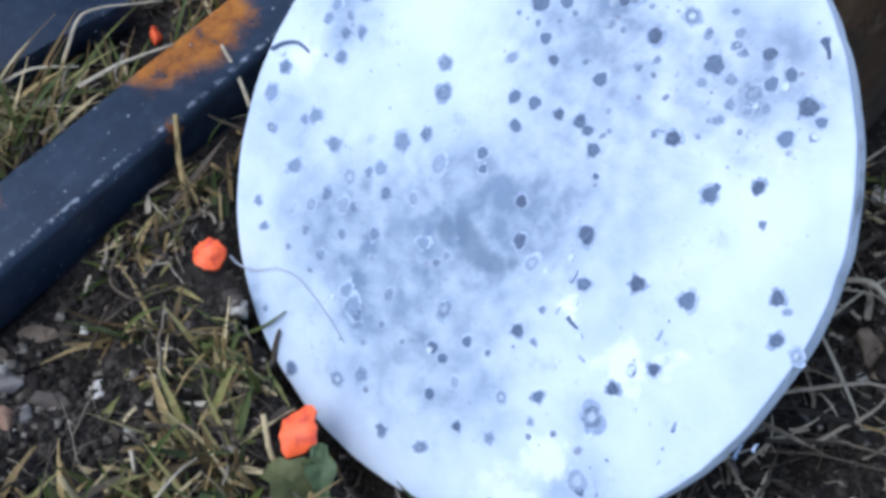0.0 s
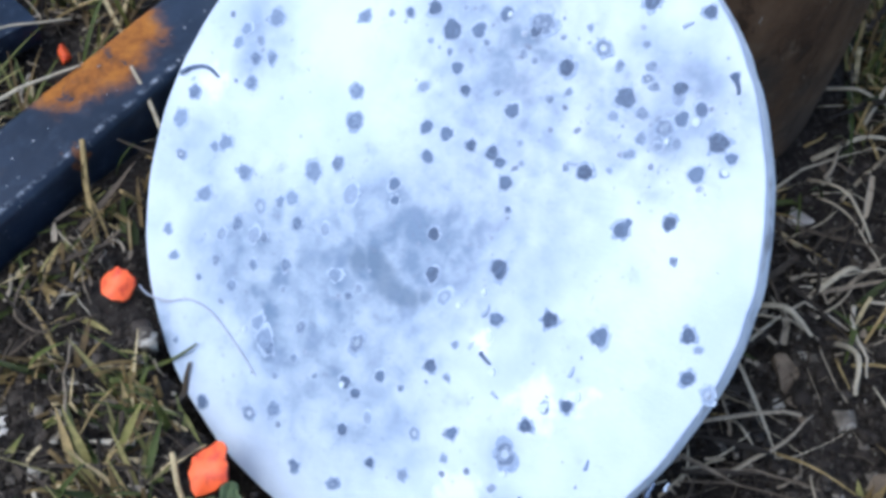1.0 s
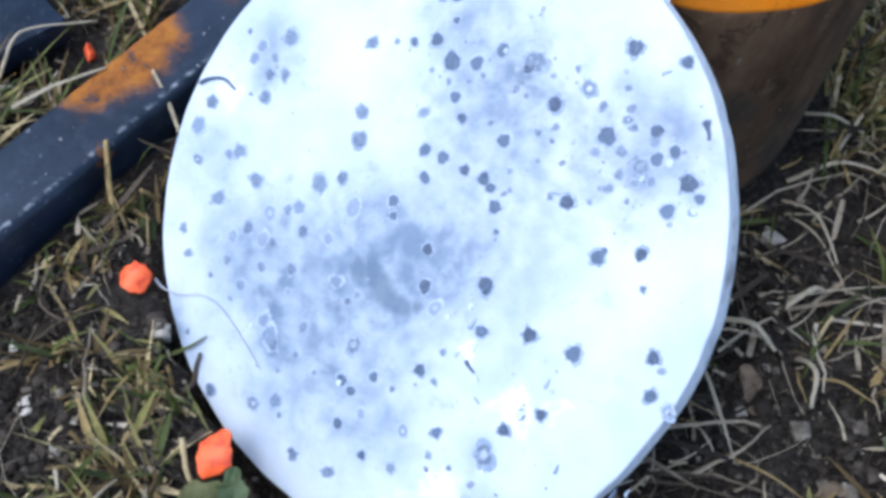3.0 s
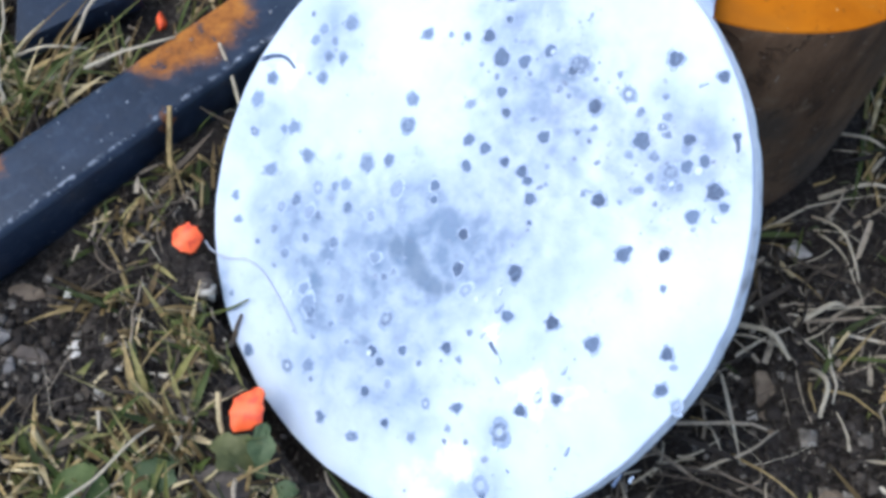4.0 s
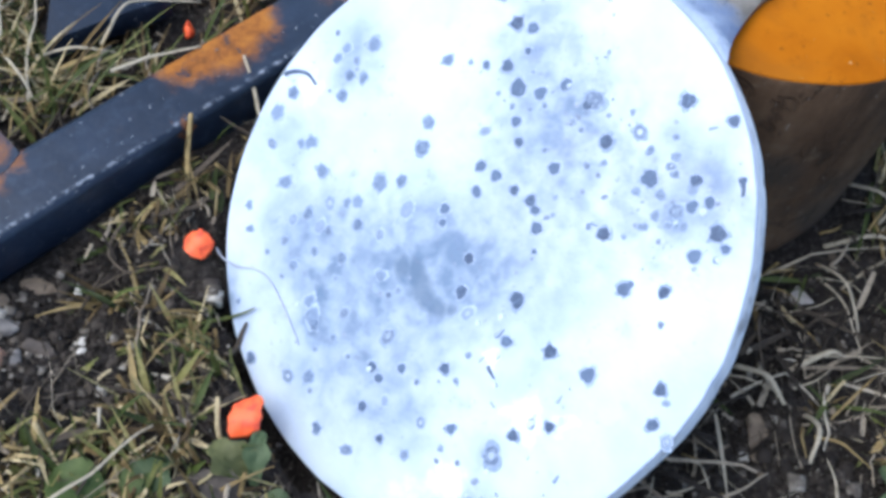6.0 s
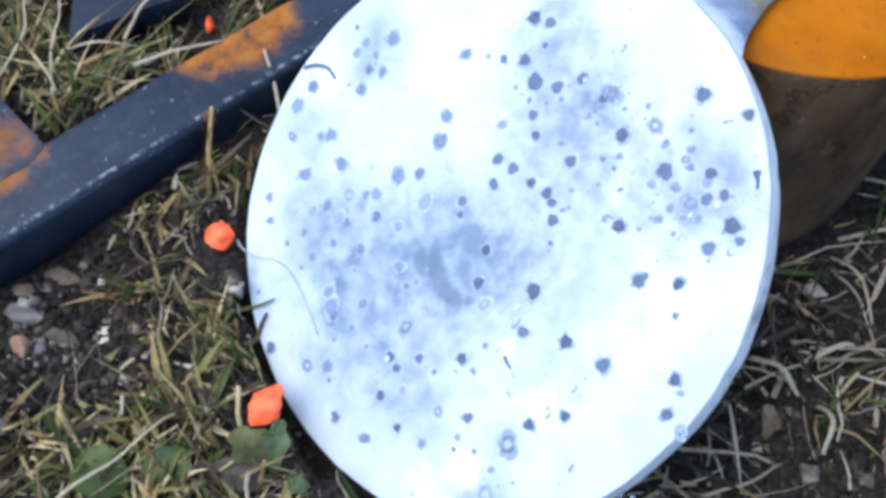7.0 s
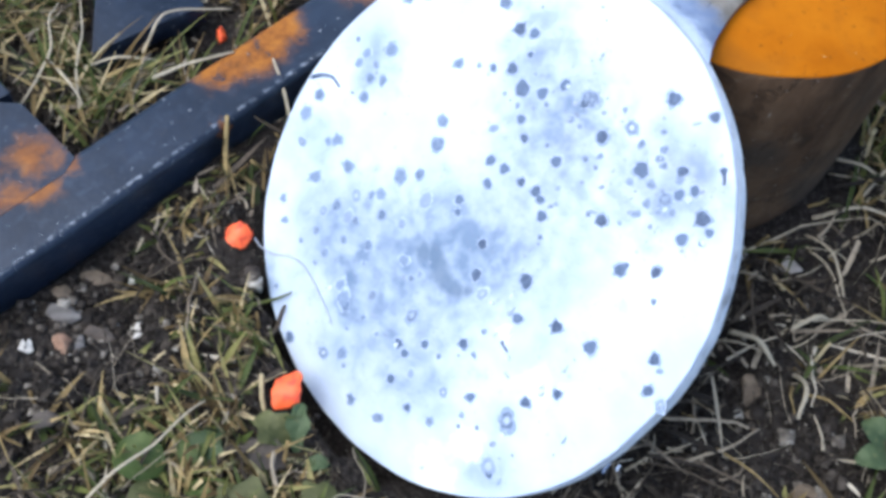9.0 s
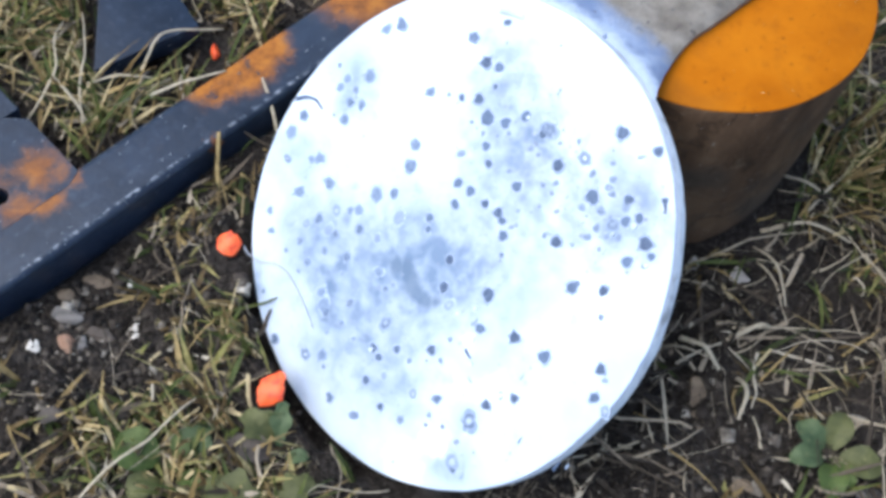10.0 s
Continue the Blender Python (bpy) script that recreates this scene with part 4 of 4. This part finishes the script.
build_stalks()
# stalks that lie high on the grass: height at both ends and in between, then the line in plan
RAISED = [
    (0.003, 0.016, [(-0.1325, -0.1207), (-0.1185, -0.1034), (-0.1055, -0.0885), (-0.096, -0.0745), (-0.0905, -0.065)], 0.00075),
    (0.014, 0.02, [(-0.1773, 0.0807), (-0.162, 0.0838), (-0.1469, 0.088)], 0.0009),
    (0.018, 0.021, [(-0.1454, 0.0765), (-0.13, 0.0855), (-0.1135, 0.0958)], 0.0011),
    (0.012, 0.02, [(-0.1554, 0.0949), (-0.1504, 0.1073), (-0.1439, 0.1145), (-0.121, 0.1234)], 0.0009),
    (0.002, 0.02, [(-0.1741, 0.055), (-0.178, 0.075), (-0.1814, 0.0953), (-0.1925, 0.1251)], 0.0007),
    (0.004, 0.02, [(-0.2039, 0.0577), (-0.1918, 0.0797), (-0.1976, 0.1), (-0.1998, 0.1165)], 0.0007),
    (0.01, 0.018, [(-0.1976, 0.0855), (-0.1827, 0.0714), (-0.172, 0.06)], 0.0009),
    (0.006, 0.016, [(0.157, 0.0925), (0.167, 0.083), (0.180, 0.079)], 0.0012),
    (0.004, 0.015, [(0.166, 0.068), (0.178, 0.084), (0.190, 0.101)], 0.0010),
    (0.004, 0.013, [(0.148, 0.060), (0.168, 0.063), (0.189, 0.058)], 0.0012),
    (0.003, 0.012, [(0.1445, 0.0515), (0.153, 0.0385), (0.158, 0.020)], 0.0009),
    (0.003, 0.012, [(0.112, -0.001), (0.1215, -0.0085), (0.1285, -0.0165)], 0.0015),
    (0.003, 0.011, [(0.1325, 0.001), (0.1445, 0.0065), (0.1515, 0.0085)], 0.0014),
    (0.003, 0.012, [(0.138, -0.017), (0.1395, -0.027), (0.137, -0.039)], 0.0014),
    (0.012, 0.018, [(-0.1491, 0.0547), (-0.138, 0.0587), (-0.1275, 0.0634)], 0.0008),
]
for low, high, plan, thick in RAISED:
    ends = {0: low, len(plan) - 1: (low + high) / 2}
    stalk([(x, y, ends.get(k, high)) for k, (x, y) in enumerate(plan)], thick, PALE, "pale bleached straw stalk resting on the grass", 0.6, 0.5, 0.0008)
stalk([(-0.104, 0.030, 0.0), (-0.107, 0.045, 0.012), (-0.1087, 0.0597, 0.0215)], 0.0011, YELLOW, "upright dry stalk in front of the black bar", 0.5, 0.8)
stalk([(-0.082, 0.066, 0.006), (-0.089, 0.082, 0.016), (-0.0955, 0.0935, 0.0215)], 0.0009, PALE, "thin pale stalk leaning over the black bar", 0.6, 0.7)
stalk([(-0.083, 0.066, 0.004), (-0.094, 0.067, 0.009), (-0.101, 0.069, 0.012)], 0.0008, STRAW, "short dry stalk beside the black bar", 0.6, 0.7)


def on_face(points, lift):
    return [tuple(PLATE @ Vector((x / 1000, y / 1000, lift))) for x, y in points]


stalk([(-0.0885, 0.0125, 0.003)] + on_face([(-92.6, -43.5), (-84, -44.2), (-76.1, -41.9), (-66.2, -44), (-53.6, -52.3), (-44.3, -59.9)], 0.0007), 0.00042, STEM, "thin dry grass stem lying over the target's face", 0.7, 0.4)
stalk([(-0.094, -0.024, 0.004)] + on_face([(-80.9, -64), (-74, -59.5), (-68.6, -54.9)], 0.0014), 0.0012, GREEN, "short green grass blade reaching over the target's rim", 0.4, 0.25)
stalk([(-0.075, -0.030, 0.0)] + on_face([(-70.1, -71.5), (-70.3, -66), (-69.9, -61.1)], 0.0012), 0.0013, STRAW, "short dark grass blade at the target's rim", 0.4, 0.4)
stalk(on_face([(-97, 29.5), (-92, 32.0), (-86, 32.4), (-80.5, 29.5)], 0.0003), 0.0011, MARK, "dark curled sliver stuck to the target's face", 0.2, 0.5)


# ---- grass and litter ----
def free(x, y, height):
    """Whether a stem of that height may stand here."""
    if in_bar(x, y, 0.002) or in_cylinder(x, y) or in_rear(x, y):
        return False
    if math.hypot(x + 0.095, y - 0.009) < 0.008 or math.hypot(x + 0.062, y + 0.058) < 0.010 or math.hypot(x + 0.126, y - 0.118) < 0.008 or (abs(x + 0.124) < 0.006 and 0.092 < y < 0.119):
        return False
    under = plate_under(x, y)
    return under is None or under - ground(x, y) > height + 0.004


def green_share(x, y):
    """How likely living grass is: tufts on the target's lower side, behind the bar and beyond the block."""
    g = 0.0
    for cx, cy, r, w in ((-0.092, -0.033, 0.027, 2.6), (-0.1, -0.075, 0.035, 1.9), (-0.1, 0.035, 0.025, 1.6), (-0.165, 0.085, 0.035, 1.0), (-0.165, -0.095, 0.022, 0.7), (-0.205, -0.06, 0.022, 0.5),
                         (0.192, 0.108, 0.03, 2.2), (-0.225, 0.13, 0.04, 1.6), (0.215, 0.05, 0.03, 0.6), (0.165, -0.015, 0.018, 0.5), (0.19, 0.0, 0.02, 0.35), (0.19, -0.09, 0.04, 0.5), (-0.12, 0.16, 0.06, 0.8), (-0.26, 0.08, 0.06, 0.7), (0.05, 0.25, 0.12, 0.8), (-0.06, -0.15, 0.05, 0.7)):
        g = max(g, w * math.exp(-((x - cx) ** 2 + (y - cy) ** 2) / (2 * r * r)))
    return g


def bare_soil(x, y):
    """Near 1 where the earth lies open."""
    return min(1.0, 1.5 * math.exp(-((x + 0.152) ** 2 + (y + 0.03) ** 2) / 0.0013) + math.exp(-((x - 0.14) ** 2 + (y + 0.045) ** 2) / 0.0009))


def stub(base, heading, length, width, lean, rnd):
    """A broken-off dead stem: a flattened tube with a blunt, slightly kinked end."""
    p, pts, pitch = Vector(base), [], math.pi / 2 - lean
    for k in range(5):
        pts.append(p.copy())
        d = Vector((math.cos(heading) * math.cos(pitch), math.sin(heading) * math.cos(pitch), math.sin(pitch)))
        p += d * (length / 4)
        heading += rnd.gauss(0, 0.12)
        pitch -= rnd.uniform(0.0, 0.16)
    return tube(pts, width * 0.5, 6, rnd.uniform(0.3, 0.6), rnd.uniform(0.7, 1.0))


def on_stone(x, y):
    """Whether a place lies on one of the stones that show clear of the litter."""
    return any(math.hypot(x - t[0], y - t[1]) < 0.62 * max(t[2], t[3]) for t in STONES if t[4] in ("pale", "tan", "slate"))


def build_grass():
    rnd = random.Random(3)
    green, yellow = Pile(), Pile()
    for k in range(11500):
        cx, cy = rnd.uniform(-0.33, 0.36), rnd.uniform(-0.24, 0.36)
        if rnd.random() > green_share(cx, cy) * (0.06 + 1.25 * max(0.0, 0.26 + noise.noise(Vector((cx * 45, cy * 45, 4))))):
            continue
        if rnd.random() < 1.25 * bare_soil(cx, cy):
            continue
        tall = rnd.uniform(0.6, 1.2) * (1.35 if cy > 0.07 else 0.85)
        aim, living = rnd.uniform(0, 2 * math.pi), rnd.random()
        for _ in range(rnd.randint(3, 9)):
            x, y = cx + rnd.gauss(0, 0.0025), cy + rnd.gauss(0, 0.0025)
            length = rnd.uniform(0.010, 0.036) * tall
            heading = aim + rnd.gauss(0, 0.9)
            lean, curl = min(1.45, abs(rnd.gauss(0.8, 0.38))), rnd.uniform(0.0, 1.0)
            ok = True
            for u in (0.0, 0.35, 0.7, 0.95):
                ok = ok and free(x + math.cos(heading) * length * u, y + math.sin(heading) * length * u, 0.011 + 0.3 * length * (1 - abs(u - 0.5)))
            if not ok:
                continue
            base = (x, y, ground(x, y) - 0.001)
            if rnd.random() < 0.26:
                yellow.add(stub(base, heading, length * 0.62, rnd.uniform(0.0009, 0.0024), lean, rnd))
                continue
            pile = green if rnd.random() < 0.3 + 0.55 * living else yellow
            pile.add(blade(base, heading, length, 0.0007 + 0.0021 * rnd.random() ** 1.7, lean, curl, 6, rnd.uniform(-0.9, 0.9)))
    # a denser pocket of taller grass between the bar, the cross plate and the foot plate
    for k in range(90):
        cx, cy = rnd.uniform(-0.2, -0.115), rnd.uniform(0.045, 0.125)
        if not free(cx, cy, 0.0) or cy < 0.05 - (cx + 0.15) * 0.3:
            continue
        aim = rnd.uniform(0, 2 * math.pi)
        for _ in range(rnd.randint(3, 7)):
            pile = green if rnd.random() < 0.5 else yellow
            head, length, lean = aim + rnd.gauss(0, 0.8), rnd.uniform(0.02, 0.05), rnd.uniform(0.4, 1.25)
            if any(in_rear(cx + math.cos(head) * length * u, cy + math.sin(head) * length * u) or in_bar(cx + math.cos(head) * length * u, cy + math.sin(head) * length * u) for u in (0.3, 0.5, 0.7, 0.9)):
                continue
            pile.add(blade((cx + rnd.gauss(0, 0.002), cy + rnd.gauss(0, 0.002), ground(cx, cy) - 0.001), head, length, 0.0007 + 0.0017 * rnd.random() ** 1.5, lean, rnd.uniform(0.0, 0.9), 7, rnd.uniform(-0.6, 0.6)))
    green.finish("grass", GREEN, "short green grass blades growing in loose tufts", "grass")
    yellow.finish("yellowed_grass", YELLOW, "yellowed and browning grass blades in loose tufts", "grass")


def build_litter():
    rnd = random.Random(8)
    straw, pale = Pile(), Pile()
    for k in range(26000):
        x, y = rnd.uniform(-0.33, 0.36), rnd.uniform(-0.24, 0.36)
        thick = 0.5 + 1.2 * noise.noise(Vector((x * 26, y * 26, 9)))
        bare = bare_soil(x, y)
        if rnd.random() > thick * (1 - 0.96 * bare):
            continue
        right = x > 0.08
        length = (0.004 + 0.046 * rnd.random() ** 1.8) * (1.0 if right else 0.8)
        a, bend = rnd.uniform(0, 2 * math.pi), rnd.gauss(0, 0.5)
        lift = abs(rnd.gauss(0.0015, 0.0048 if right else 0.0032)) + 0.0003
        path, ok = [], True
        px, py = x, y
        tilt = rnd.uniform(-0.05, 0.22 if right else 0.12)
        kink = rnd.randint(1, 6) if rnd.random() < 0.35 else -1
        for s in range(8):
            if not free(px, py, 0.006 + lift) or on_stone(px, py):
                ok = False
                break
            path.append(Vector((px, py, ground(px, py) * 0.5 + lift + 0.0012 + tilt * s * length / 7 + rnd.gauss(0, 0.0003))))
            px += math.cos(a) * length / 7
            py += math.sin(a) * length / 7
            a += bend / 7 + rnd.gauss(0, 0.13) + (rnd.choice((-1, 1)) * rnd.uniform(0.4, 1.1) if s == kink else 0.0)
        if not ok:
            continue
        pile = pale if rnd.random() < (0.09 if right else 0.1) else straw
        if rnd.random() < 0.22:
            pile.add(blade((x, y, path[0].z), math.atan2(path[1].y - path[0].y, path[1].x - path[0].x), length * 0.8, rnd.uniform(0.0009, 0.0028), rnd.uniform(1.3, 1.56), rnd.uniform(-0.1, 0.25), 5, rnd.uniform(-0.8, 0.8)))
            continue
        pile.add(tube(path, 0.00016 + 0.00085 * rnd.random() ** 2.2, 5, rnd.uniform(0.4, 1.0), rnd.uniform(0.2, 0.8)))
    # hair-thin rootlets and shreds over everything
    for k in range(9000):
        x, y = rnd.uniform(-0.28, 0.3), rnd.uniform(-0.2, 0.3)
        length, a = rnd.uniform(0.003, 0.014), rnd.uniform(0, 2 * math.pi)
        if bare_soil(x, y) > rnd.uniform(0.3, 1.6) or not free(x, y, 0.008) or not free(x + math.cos(a) * length, y + math.sin(a) * length, 0.008):
            continue
        z = ground(x, y) + rnd.uniform(0.0008, 0.005)
        line = [Vector((x + math.cos(a) * length * u, y + math.sin(a) * length * u, z + 0.0012 * math.sin(u * 3 + k))) + Vector((rnd.gauss(0, 0.0004), rnd.gauss(0, 0.0004), 0)) for u in (0, 0.33, 0.67, 1.0)]
        straw.add(tube(line, rnd.uniform(0.00012, 0.0003), 4, 1.0, 0.5))
    straw.finish("straw_litter", STRAW, "brown and grey dry grass litter matted over the soil", "dry grass")
    pale.finish("pale_straw_litter", PALE, "pale bleached straw pieces scattered over the soil", "dry grass")


def build_crumbs():
    rnd = random.Random(21)
    pile = Pile()
    for k in range(14000):
        x, y = rnd.uniform(-0.3, 0.32), rnd.uniform(-0.2, 0.3)
        if rnd.random() < 0.25:
            x, y = rnd.gauss(-0.145, 0.035), rnd.gauss(-0.03, 0.035)
        elif rnd.random() < 0.3:
            x, y = rnd.gauss(0.135, 0.03), rnd.gauss(-0.045, 0.035)
        size = 0.0007 + 0.0022 * rnd.random() ** 3
        if rnd.random() < 0.03:
            size *= 1.9
        if not free(x, y, 0.002):
            continue
        pile.add(pebble_piece((x, y, ground(x, y) + size * 0.2), size, k))
    pile.finish("soil_crumbs", CRUMB, "crumbs of dark soil and grit on the ground", "soil")


def build_clods():
    """Lumps of earth a few millimetres across."""
    rnd = random.Random(33)
    verts, faces = [], []
    ball = bmesh.new()
    bmesh.ops.create_icosphere(ball, subdivisions=2, radius=0.5)
    shape, tris = [v.co.copy() for v in ball.verts], [tuple(v.index for v in f.verts) for f in ball.faces]
    ball.free()
    for k in range(1300):
        x, y = rnd.uniform(-0.28, 0.3), rnd.uniform(-0.2, 0.26)
        if rnd.random() < 0.35:
            x, y = rnd.gauss(-0.15, 0.03), rnd.gauss(-0.035, 0.03)
        elif rnd.random() < 0.4:
            x, y = rnd.gauss(0.135, 0.03), rnd.gauss(-0.045, 0.035)
        size = 0.0025 + 0.005 * rnd.random() ** 2.2
        if not free(x, y, size * 0.8) or any(math.hypot(x - t[0], y - t[1]) < t[2] * 0.6 + size * 0.6 for t in STONES):
            continue
        n, off = len(verts), Vector((k * 1.3, k * 0.7, 0))
        for v in shape:
            g = 1 + 1.1 * noise.noise(v * 3.2 + off) + 0.6 * noise.noise(v * 8 + off)
            verts.append((x + v.x * g * size, y + v.y * g * size, ground(x, y) + v.z * g * size * 0.65 + size * 0.1))
        faces += [tuple(i + n for i in t) for t in tris]
    ob = new("soil_clods", mesh_from("soil_clods", verts, faces, SOIL, False))
    tagged(ob, "lumps of dark damp earth on the ground", "soil", kind="stuff")


build_clods()
build_grass()
build_litter()
build_crumbs()
